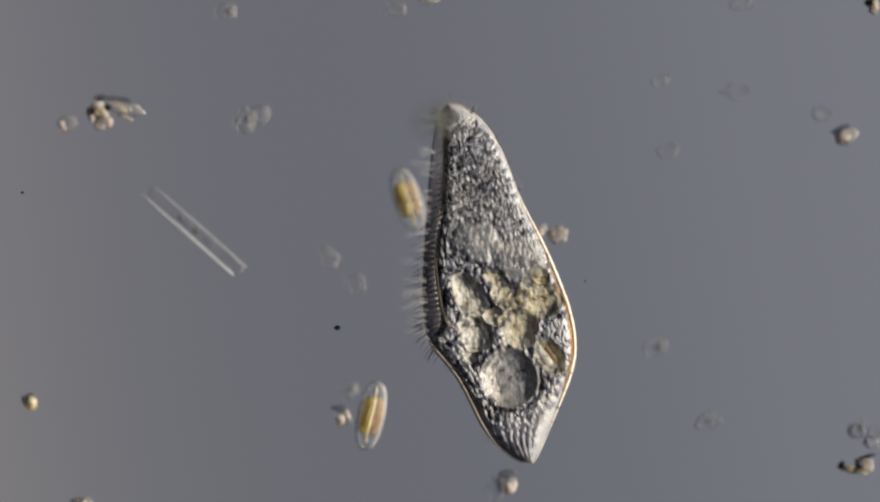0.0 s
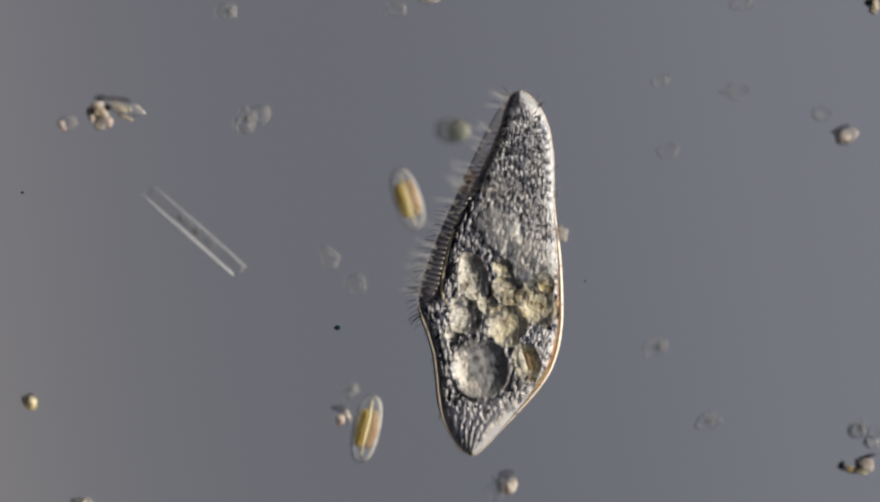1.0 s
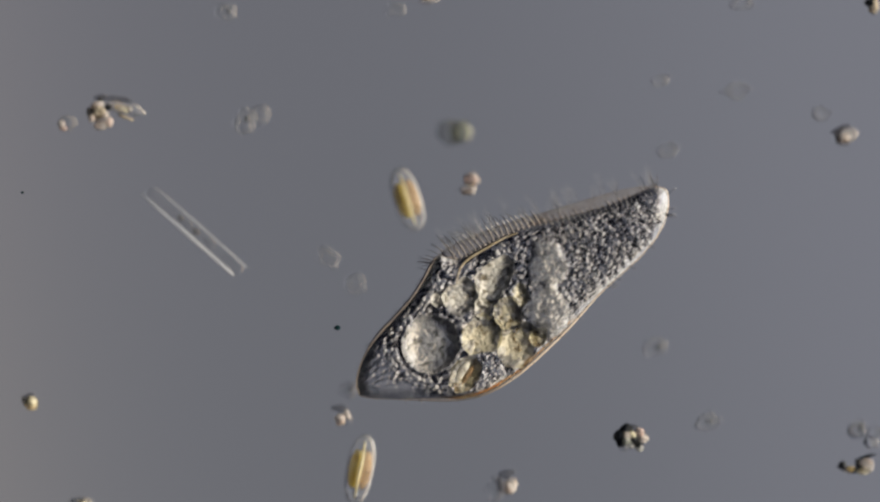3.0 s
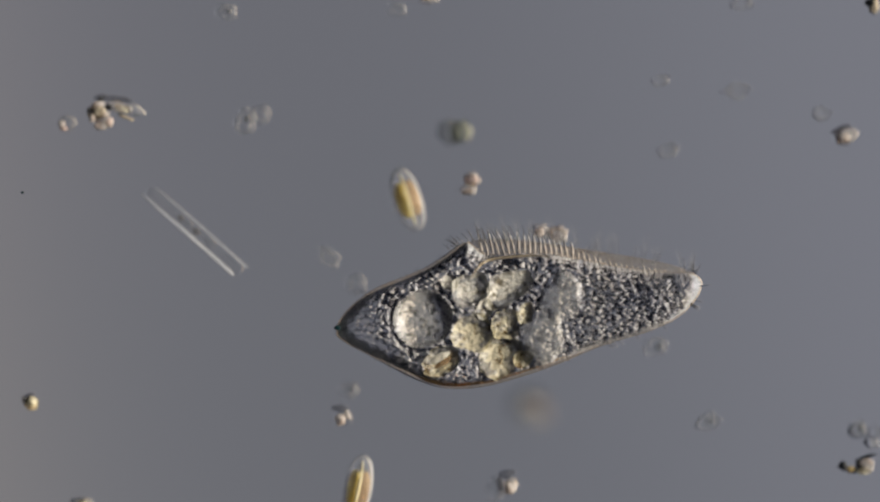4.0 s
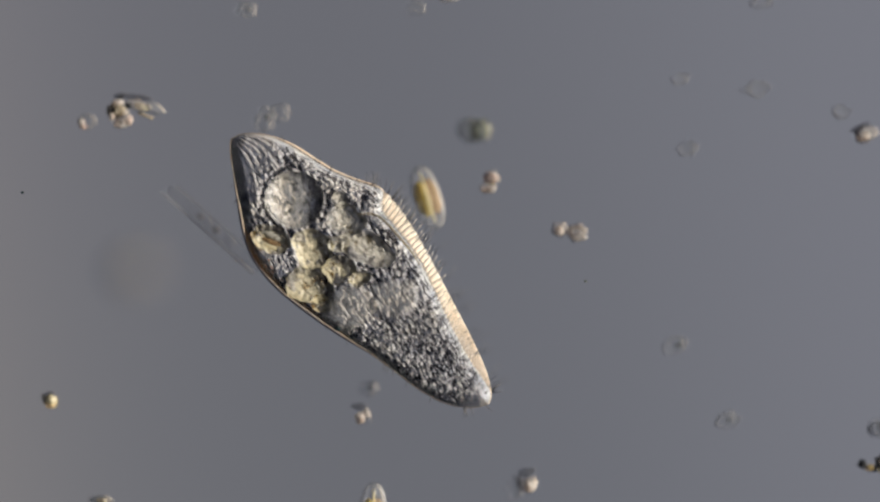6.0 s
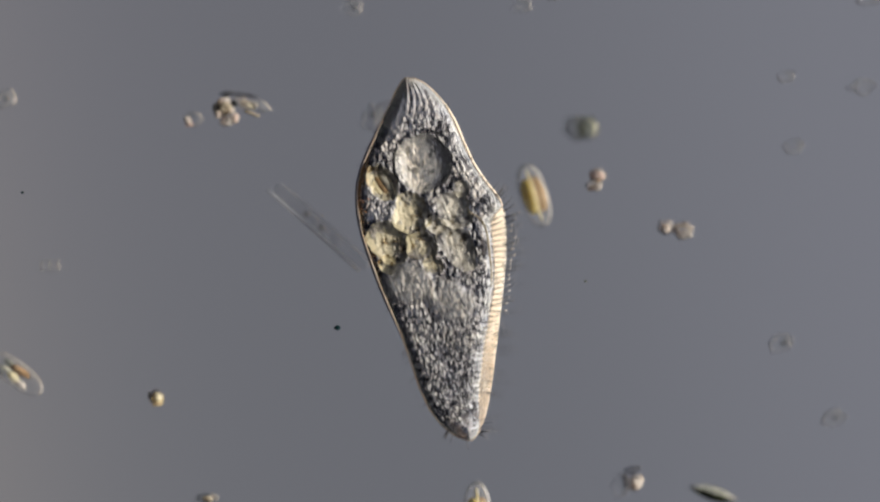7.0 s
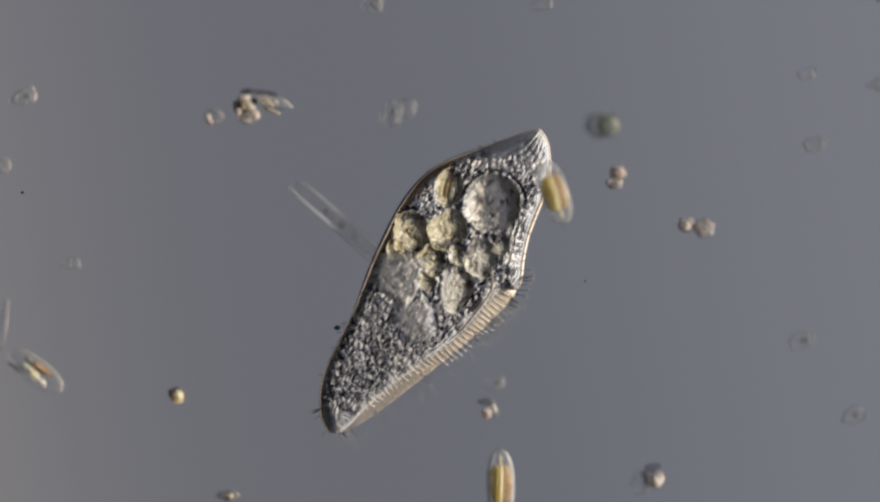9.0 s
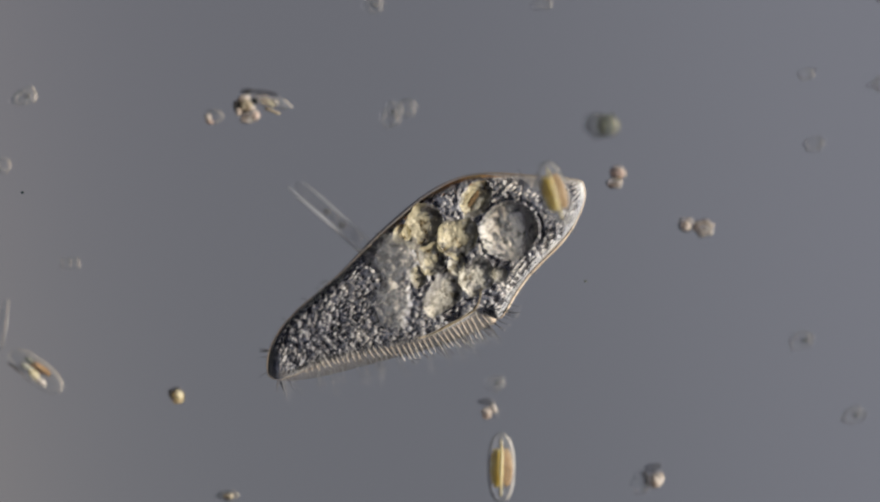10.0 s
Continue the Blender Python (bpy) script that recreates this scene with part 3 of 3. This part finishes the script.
        ob.matrix_basis = Matrix.Translation(((a - MIDDLE) * U, b * U, rng.uniform(10, 50) * U)) @ pose(0, 0, 0, 0, rng.uniform(-10, 10), ang) @ Matrix.Diagonal((k, 1, rng.uniform(0.8, 1.6), 1))
    # fine cilia: thick at the mouth, few elsewhere
    hair = None
    spots = [(rng.uniform(225, 430), 1, rng.uniform(0.9, 1.5)) for _ in range(40)] + [(rng.uniform(60, 640), -1, rng.uniform(0.4, 0.7)) for _ in range(16)]
    spots += [(rng.uniform(630, 655), rng.choice((1, -1)), rng.uniform(0.6, 1.0)) for _ in range(14)] + [(rng.uniform(60, 215), 1, rng.uniform(0.45, 0.7)) for _ in range(8)]
    for a, side, k in spots:
        ys = BAND_EDGE if side > 0 else FAR_SIDE
        b = float(side_at(a, ys))
        slope = (float(side_at(min(a + 3, 655), ys)) - float(side_at(a - 3, ys))) / 6
        ang = math.degrees(math.atan2(side, -slope * side)) + rng.uniform(-16, 16) + 12
        if hair is None:
            hair = part("cilium", tube([(-3, 0, 0), (6, 0.3, 1), (13, 1.4, 1), (20, 3.6, 0)], [0.9, 0.8, 0.6, 0.25], 5), M_CILIA, root)
            ob = hair
        else:
            ob = new("cilium", hair.data)
            ob.parent = root
        ob.matrix_basis = Matrix.Translation(((a - MIDDLE) * U, b * U, rng.uniform(-2, 5) * U)) @ pose(0, 0, 0, 0, rng.uniform(-12, 12), ang) @ Matrix.Diagonal((k, 1, 1, 1))
    return root, comb


ciliate, comb = build_ciliate()


# ---- diatoms ----
def frustule(at, length, width, turn, label, rust=1, plates=(M_PLASTID, M_PLASTID_RUST)):
    """A boat-shaped diatom: clear shell with a thick edge, two chloroplasts, a pale midrib and end drops."""
    root = thing("diatom", at, label, "diatom", "", turn)
    part("shell", oblong(length, width, 22, 2.3, z=11), M_SILICA, root).visible_shadow = False
    part("shell_edge", ring(length / 2 - 2, width / 2 - 2, 1.7, 11, 56, 8, 0.05, 2), M_CLEAR_EDGE, root, "clear thick edge of the shell")
    L = length * 0.56
    for side, mat in zip((-rust, rust), plates):
        v, f = oblong(L, width * 0.40, 6, 2.4, z=14, bend=-side * 6)
        part("chloroplast", ([p + Vector((0, side * width * 0.21 * U, 0)) for p in v], f), mat, root, "golden chloroplast plate")
    part("midrib", tube([(-length * 0.42, 0, 17), (-length * 0.2, 1, 23), (0, 0, 24), (length * 0.2, -1, 23), (length * 0.42, 0, 17)], [1, 3.2, 3.8, 3.2, 1], 8), M_RIB, root, "bright pale yellow middle bar")
    for e in (-1, 1):
        part("end_drop", lump(5, 4, 4, (e * length * 0.36, 0, 13), 0.1, 1.5, e + 3, 2), M_SILICA_EDGE, root)
    return root


frustule(place(726, 355, 62 * U), 116, 50, -72, "golden boat-shaped diatom with a clear shell, hanging in the water")
drifting_diatom = frustule(place(668, 740, SLIDE_TOP), 124, 48, 78, "slim golden diatom with clear shell drifting slowly over the slide", -1)


def pale_diatom():
    """A half-empty diatom: a wide clear shell with pale and brown remains in it."""
    root = thing("diatom", place(-198, 672, SLIDE_TOP), "dull pale diatom with yellowish and brown remains in its clear shell", "diatom", "", -36)
    part("shell", oblong(116, 46, 20, 2.3, z=10), M_CLEAR, root).visible_shadow = False
    part("shell_edge", ring(55, 20, 1.5, 10, 56, 8, 0.12, 5), M_CLEAR_EDGE, root, "clear thick edge of the shell")
    for x, y, rx, ry, turn, m in ((-18, -4, 12, 5, 8, M_FLAG), (2, -7, 13, 7, -6, M_YELLOW), (20, -10, 10, 5, 0, M_CREAM), (4, 8, 20, 7, 4, M_RUST), (-20, 8, 10, 5, 0, M_GREEN), (-30, -16, 18, 3, 4, M_SHADE_GREY)):
        part("remains", lump(rx, ry, 4, (x, y, 10), 0.45, 1.8, x + 70, 3, turn), m, root)
    return root


pale_diatom()


def needle_diatom():
    root = thing("needle_diatom", place(346, 411, SLIDE_TOP), "long clear rod-shaped diatom with two pale parallel walls", "diatom", "", -41.5)
    part("plate", oblong(222, 25, 1.6, 4, z=5), M_FAINT, root)
    part("side_wall", tube([(-114, -13, 6), (-50, -13, 7), (0, -13, 7), (50, -13, 7), (104, -13, 6)], [1.9, 2.2, 2.9, 2.5, 2.0], 8), M_WALL, root, "bright wall of the rod")
    part("side_wall", tube([(-102, 13, 6), (-50, 13, 7), (0, 13, 7), (50, 13, 7), (114, 13, 6)], [0.8, 1.1, 1.3, 1.1, 0.9], 8), M_WALL, root)
    for x, r, m in ((-18, 7, M_CLEAR), (2, 6, M_FAINT_DARK), (-34, 5, M_FAINT_DARK), (34, 9, M_CLEAR)):
        part("plasm_grain", lump(r * 1.3, r, 4, (x, 0, 7), 0.3, 1.5, x + 50, 2), m, root)
    return root


needle_diatom()


def clear_cell(px, py, rx, ry, turn, seed, label="small clear round cell with a faint pale rim", sweep=360, core=True):
    root = thing("clear_cell", place(px, py, SLIDE_TOP), label, "cell", "clear cells on the slide", turn)
    part("shell", lump(rx, ry, 8, (0, 0, 8), 0.55, 1.3, seed, 3), M_CLEAR, root).visible_shadow = False
    part("rim", ring(rx * 0.8, ry * 0.8, 1.9, 8, 40, 8, 0.6, seed, 20 + 47 * seed, min(sweep, 290)), M_CLEAR_EDGE, root, "faint pale rim")
    part("rim", ring(rx * 0.55, ry * 0.5, 1.5, 10, 24, 8, 0.6, seed + 9, 160 + 83 * seed, 120), M_CLEAR_EDGE, root)
    if core:
        part("core", lump(rx * 0.3, ry * 0.28, 4, (rx * 0.2, 0, 11), 0.3, 1.6, seed + 4, 2), M_SHADOWY, root)
    return root


for i, (px, py, rx, ry, turn, sweep, core) in enumerate((
        (436, 216, 24, 20, 60, 360, True), (463, 203, 19, 16, 0, 360, False), (584, 458, 24, 14, -38, 200, False), (632, 505, 19, 18, 0, 230, False),
        (620, 695, 18, 16, 20, 250, True), (1168, 619, 22, 16, 15, 360, True), (1260, 752, 20, 16, 10, 300, True), (1312, 162, 22, 15, 5, 300, False),
        (1464, 203, 16, 13, 0, 200, False), (1190, 267, 18, 14, 20, 250, False), (1177, 142, 17, 11, 10, 180, False), (402, 20, 18, 14, -10, 300, True),
        (704, 18, 17, 12, 0, 230, False), (1322, 7, 20, 12, 0, 300, False), (1530, 766, 18, 16, 40, 320, True), (-217, 184, 20, 15, 20, 300, True),
        (-257, 306, 15, 12, 0, 220, False), (884, 870, 19, 17, 70, 280, False))):
    clear_cell(px, py, rx, ry, turn, i + 1, sweep=sweep, core=core)


def detritus(name, px, py, pieces, label, category="debris", rims=()):
    """A clump of lumps, each dx, dy, rx, ry, turn, material, and of rims, each dx, dy, rx, ry, thickness, start, sweep, material."""
    root = thing(name, place(px, py, SLIDE_TOP), label, category)
    for i, (dx, dy, rx, ry, turn, m) in enumerate(pieces):
        rz = min(rx, ry) * 0.7
        rise = (12.0 if i and min(rx, ry) < 11 else 0.0) if len(pieces) < 6 else max(0.0, 11 - rz) + 0.5 * i
        part("lump", lump(rx, ry, rz, (dx, -dy, rz + rise), 0.35, 1.7, px * 0.13 + i, 3, turn), m, root)
    for i, (dx, dy, rx, ry, r, start, sweep, m) in enumerate(rims):
        v, f = ring(rx, ry, r, 10, 28, 8, 0.35, px * 0.07 + i, start, sweep)
        part("rim", ([p + Vector((dx, -dy, 0)) * U for p in v], f), m, root)
    return root


detritus("debris_clump", 180, 200, [(-7, 0, 18, 13, 10, M_BROWN), (4, 18, 16, 13, 20, M_TAN), (28, -10, 24, 10, -14, M_TAN), (58, -4, 18, 10, -14, M_CLEAR_EDGE),
         (38, -6, 14, 6, -22, M_YELLOW), (6, 5, 8, 5, 20, M_CREAM), (0, 23, 13, 8, 10, M_CREAM), (14, 18, 8, 8, 0, M_PINK), (-6, -13, 11, 6, 10, M_CREAM), (-16, 10, 6, 8, 0, M_CREAM),
         (28, -24, 26, 5, -6, M_SHADE_GREY), (-2, -27, 12, 5, 10, M_SHADE_GREY), (13, -9, 6, 5, 0, M_DARK), (-10, -1, 9, 5, 15, M_DARK), (-1, -24, 6, 3, 0, M_DARK), (44, 9, 15, 3, -20, M_BROWN),
         (-22, -2, 4, 8, 0, M_SHADE_GREY)], "brown and cream clump of debris lying on the slide")
detritus("debris_grain", 115, 220, [(2, 0, 17, 12, 8, M_CLEAR), (-5, 2, 6, 7, 0, M_CREAM), (-2, 9, 7, 4, 0, M_PINK)], "small pale translucent grain beside a clump", rims=((4, -1, 14, 11, 2.2, 0, 360, M_CLEAR_EDGE),))
# the left lump is darker and the right one paler, to paint shade and light
blob = detritus("round_alga", 815, 233, [(-12, 1, 19, 22, 10, M_SHADOWY), (10, 1, 19, 19, 0, M_GREEN), (14, 2, 12, 14, 0, M_CLEAR), (2, 3, 4, 11, -30, M_FLAG)], "round grey-green alga drifting in the water, one side painted dark as shade", "alga")
detritus("orange_alga", 836, 328, [(4, -8, 14, 13, 0, M_TAN), (-2, 10, 14, 10, 0, M_TAN), (5, 1, 5, 5, 0, M_RUST), (6, -9, 9, 8, 0, M_PINK), (-4, 13, 10, 5, 12, M_CREAM)],
         "small orange-brown double-lobed alga", "alga", ((3, -8, 9, 8, 3.2, 0, 360, M_PINK),))
detritus("cell_pair", 979, 414, [(-17, -2, 14, 13, 0, M_TAN), (14, 4, 18, 16, 0, M_TAN), (-18, 0, 8, 8, 0, M_CREAM), (15, 5, 4, 3, 0, M_PINK)],
         "two small tan cells joined side by side", "cell", ((15, 4, 12, 10, 4.2, 0, 360, M_CREAM),))
# the dark upper and left pieces of these grains are shade put into colour
detritus("tan_grain", 610, 743, [(0, 2, 15, 14, 0, M_CLEAR), (-4, 4, 9, 10, 10, M_CREAM), (8, -4, 6, 9, 20, M_CREAM), (-3, 11, 5, 3, 0, M_CREAM), (-6, -16, 13, 6, 0, M_SHADE_GREY)], "small tan grain with shade painted on its top edge")
detritus("tan_grain", 1505, 243, [(2, -1, 20, 15, 20, M_TAN), (-1, 3, 12, 8, 20, M_CREAM), (2, 6, 7, 4, 10, M_PINK), (-8, -13, 18, 6, 25, M_SHADE_GREY)], "oval pinkish tan grain with its shaded rim painted on", rims=((2, -1, 18, 13, 2.4, 60, 230, M_SHADE_GREY),))
detritus("yellow_droplet", 54, 716, [(0, 1, 12, 12, 0, M_OCHRE), (2, -1, 8, 8, 0, M_YELLOW), (-11, -3, 4, 8, 10, M_DARK), (-2, -12, 8, 4, 15, M_SHADE_GREY), (2, 11, 9, 4, 0, M_AMBER)], "small round golden droplet with a dark edge painted as shade", "droplet")
detritus("tan_grain", 902, 864, [(4, 2, 15, 15, 0, M_TAN), (6, 5, 9, 12, 0, M_CREAM), (8, 10, 6, 5, 0, M_PINK), (0, -20, 15, 8, 10, M_SHADE_GREY), (-13, -2, 5, 13, 0, M_SHADE_GREY)], "tan grain with shade painted on its top beside a clear cell")
detritus("debris_clump", 1532, 828, [(8, 2, 15, 13, 0, M_TAN), (12, -4, 11, 7, 10, M_CREAM), (6, 10, 14, 7, 0, M_YELLOW), (-31, 2, 8, 8, 0, M_DARK), (-9, 9, 9, 6, 20, M_DARK), (-3, -2, 5, 9, 20, M_DARK), (12, -15, 16, 3, 14, M_DARK),
         (-18, 8, 8, 6, 0, M_OCHRE), (20, -40, 10, 12, 80, M_CLEAR_EDGE), (-6, -62, 14, 12, 0, M_CLEAR), (26, -58, 10, 12, 0, M_CLEAR)], "dark and yellow clump of debris at the drop's edge", rims=((-4, -62, 11, 9, 2.0, 30, 240, M_CLEAR_EDGE),))
detritus("debris_grain", 764, 0, [(0, 0, 14, 7, 0, M_TAN), (-6, -4, 8, 5, 0, M_BROWN)], "tan grain half hidden at the drop's margin")
detritus("debris_grain", 1556, 10, [(0, 0, 10, 14, 0, M_BROWN), (-8, -6, 8, 7, 0, M_DARK)], "dark brown grain on the slide")
detritus("debris_grain", 142, 894, [(0, 0, 18, 9, 0, M_SHADOWY), (4, 2, 9, 6, 0, M_BROWN)], "dark grey grain on the slide")


def bar_cell():
    root = thing("bar_cell", place(-137, 480, SLIDE_TOP), "tiny clear square cell with three pale bars", "cell")
    part("plate", oblong(36, 20, 6, 6, z=4), M_CLEAR, root)
    for x in (-14, 0, 14):
        part("bar", tube([(x, -9, 5), (x, 0, 6), (x, 9, 5)], [1.2, 2, 1.2], 6), M_CLEAR_EDGE, root)
    needle = thing("needle_diatom", place(-257, 590, SLIDE_TOP), "faint clear upright rod-shaped diatom", "diatom", "", 82)
    part("plate", oblong(90, 14, 6, 6, z=4), M_CLEAR, needle)
    part("side_wall", tube([(-44, -5, 5), (0, -6, 6), (44, -5, 5)], [0.9, 2.2, 0.9], 6), M_CLEAR_EDGE, needle)


bar_cell()

# ---- swimmers ----
grain_swimmer = thing("swimming_cell", (0, 0, 30 * U), "small round granular cell, black and white, swimming fast", "cell")
part("body", lump(26, 22, 18, (0, 0, -4), 0.25, 1.7, 29, 3), M_CLEAR, grain_swimmer, "clear body of the cell")
for i, (dx, dy, rx, z, m) in enumerate(((-18, 0, 12, 4, M_DARK), (-10, -14, 10, 4, M_DARK), (4, -16, 8, 4, M_SHADE_GREY), (-16, 11, 8, 2, M_DARK), (8, 3, 9, 6, M_DARK), (14, 10, 7, 6, M_DARK),
                                        (-8, -3, 7, 14, M_CREAM), (-6, 7, 7, 12, M_FLAG), (2, -6, 6, 14, M_YELLOW), (22, -1, 9, 8, M_CREAM), (15, -11, 8, 8, M_PINK), (18, 16, 7, 4, M_FLAG), (-12, 17, 9, 0, M_CLEAR_EDGE), (2, 14, 6, 8, M_FLAG))):
    part("grain", lump(rx, rx * 0.9, rx * 0.7, (dx, -dy, z), 0.5, 1.7, i + 30, 3), m, grain_swimmer)

flagellate = thing("green_flagellate", (0, 0, 0), "slim green spindle-shaped flagellate swimming through the drop", "flagellate")
SPINDLE = [(-44, 0, 0), (-32, 0.5, 0), (-17, 1, 0), (0, 0, 0), (17, -1, 0), (32, -0.5, 0), (44, 0, 0)]
part("body", tube(SPINDLE, [0.6, 5.5, 9.5, 11.5, 10, 5.5, 0.5], 14, 0.8), M_FLAG, flagellate, "green streaked spindle")
# a black tube laid along one flank paints the spindle's shaded side
part("shade_side", tube([(x, y - 7 * (1 - (x / 44) ** 2), 9) for x, y, z in SPINDLE], [0.4, 4, 6.6, 7.4, 6.6, 3.6, 0.4], 8), M_SPINDLE_SHADE, flagellate, "dark side of the spindle, painted as shade")

# ---- dust on the camera's glass, which stays put in the view ----
dust = []
for px, py, r, m in ((601, 584, 4.6, M_TEAL), (40, 343, 2.4, M_TEAL), (1043, 501, 2.6, M_GREEN)):
    d = thing("dust_speck", place(px, py, 26 * U), "tiny dark dust speck on the optics", "dust speck")
    part("speck", lump(r * 1.3, r, r * 0.6, (0, 0, 0), 0.2, 1.5, px, 2), m, d)
    dust.append((d, px, py))

# tail and front of the ciliate as they stand in the view: seconds, front x, y, tail x, y
CILIATE = [
    (0.0, 796, 186, 948, 824), (0.5, 858, 167, 885, 822), (1.0, 923, 161, 842, 812), (1.5, 978, 175, 797, 805), (2.0, 1036, 204, 762, 800),
    (2.5, 1114, 262, 691, 766), (2.7, 1141, 284, 674, 746), (3.8, 1244, 492, 597, 597), (4.0, 1249, 499, 600, 596), (4.5, 1260, 559, 605, 534),
    (5.0, 1234, 636, 603, 462), (5.5, 1035, 664, 448, 371), (5.7, 944, 686, 401, 318), (6.8, 878, 764, 681, 138), (7.0, 842, 783, 722, 139),
    (7.5, 803, 800, 820, 144), (8.0, 718, 801, 863, 163), (8.5, 648, 790, 922, 192), (9.0, 590, 772, 961, 231), (9.5, 533, 723, 1002, 266), (10.0, 481, 672, 1037, 324)]
DIATOM = [(0, 661, 740, 78), (0.5, 658, 752, 78), (1.0, 653, 763, 78), (1.5, 650, 785, 78), (2.0, 648, 806, 78), (2.5, 644, 820, 79), (4.0, 638, 872, 80), (4.5, 634, 888, 82),
          (5.5, 629, 920, 84), (7.0, 851, 920, 92), (7.5, 888, 905, 92), (8.0, 888, 895, 92), (8.5, 890, 880, 92), (9.0, 892, 862, 91), (9.5, 893, 846, 90), (10.0, 893, 833, 90)]
GRAIN = [(0.0, 1500, 1230, 0, 20), (1.5, 1400, 1010, 10, 20), (2.3, 1243, 873, 20, 20), (2.5, 1203, 853, 0, 20), (2.7, 1160, 821, 0, 25), (3.8, 1043, 738, -40, 250), (4.0, 945, 726, -40, 420), (4.3, 590, 575, -20, 650),
         (4.5, 500, 550, 0, 680), (4.8, 428, 547, 0, 720), (5.2, 371, 527, 0, 760), (5.7, 345, 506, 0, 800), (6.8, -200, 380, 0, 800), (8.5, -400, 200, 30, 800), (10.0, -500, 50, 30, 800)]
ALGA = [(0.0, 782, 212, 420), (0.4, 796, 222, 190), (0.7, 802, 226, 160), (1.0, 807, 231, 150), (1.5, 811, 234, 150), (5.0, 811, 232, 150), (10.0, 811 + 261.5, 222, 150)]
FLAG = [(0.0, 2200, 1500, -20, 90), (6.0, 1700, 1000, -20, 90), (7.0, 1270, 878, -15, 90), (7.2, 1220, 812, -22, 60), (7.4, 1120, 728, -36, 15), (7.5, 1085, 682, -38, 5), (7.6, 1030, 462, -110, 110), (7.7, 1052, 368, -95, 120),
        (7.8, 1062, 215, -92, 120), (7.9, 1062, 150, -90, 120), (8.0, 1068, 60, -88, 130), (8.2, 1090, -90, -88, 140), (10.0, 1300, -1000, -88, 150)]


def motions():
    rows = []
    for t, ax, ay, px, py in CILIATE:
        a, p = place(ax, ay, 0, t), place(px, py, 0, t)
        rows.append((t, Matrix.Translation((a + p) / 2) @ pose(0, 0, 0, 0, 0, math.degrees(math.atan2(a.y - p.y, a.x - p.x)))))
    walk(ciliate, rows)
    # the comb beats in a wave that runs along it
    for i, (ob, x, y, ang) in enumerate(comb):
        walk(ob, [(t, pose(x, y, 0, 0, 0, ang + 6 * math.sin(2 * math.pi * (1.9 * t - i / 11)))) for t in np.linspace(0, 10, 101)])
    walk(drifting_diatom, [(t, Matrix.Translation(place(x, y, SLIDE_TOP, t)) @ pose(0, 0, 0, 0, 0, w)) for t, x, y, w in DIATOM])
    walk(grain_swimmer, [(t, Matrix.Translation(place(x, y, z * U, t)) @ pose(0, 0, 0, 0, 0, w)) for t, x, y, w, z in GRAIN])
    walk(flagellate, [(t, Matrix.Translation(place(x, y, z * U, t)) @ pose(0, 0, 0, 0, 0, w)) for t, x, y, w, z in FLAG])
    walk(blob, [(t, Matrix.Translation(place(x, y, SLIDE_TOP + z * U, t))) for t, x, y, z in ALGA])
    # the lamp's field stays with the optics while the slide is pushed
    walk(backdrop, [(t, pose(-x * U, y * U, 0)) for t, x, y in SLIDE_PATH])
    for d, px, py in dust:
        k = place(px, py, 26 * U, 0.0)
        walk(d, [(t, Matrix.Translation(k + Vector((-x * U, y * U, 0)))) for t, x, y in SLIDE_PATH])


motions()
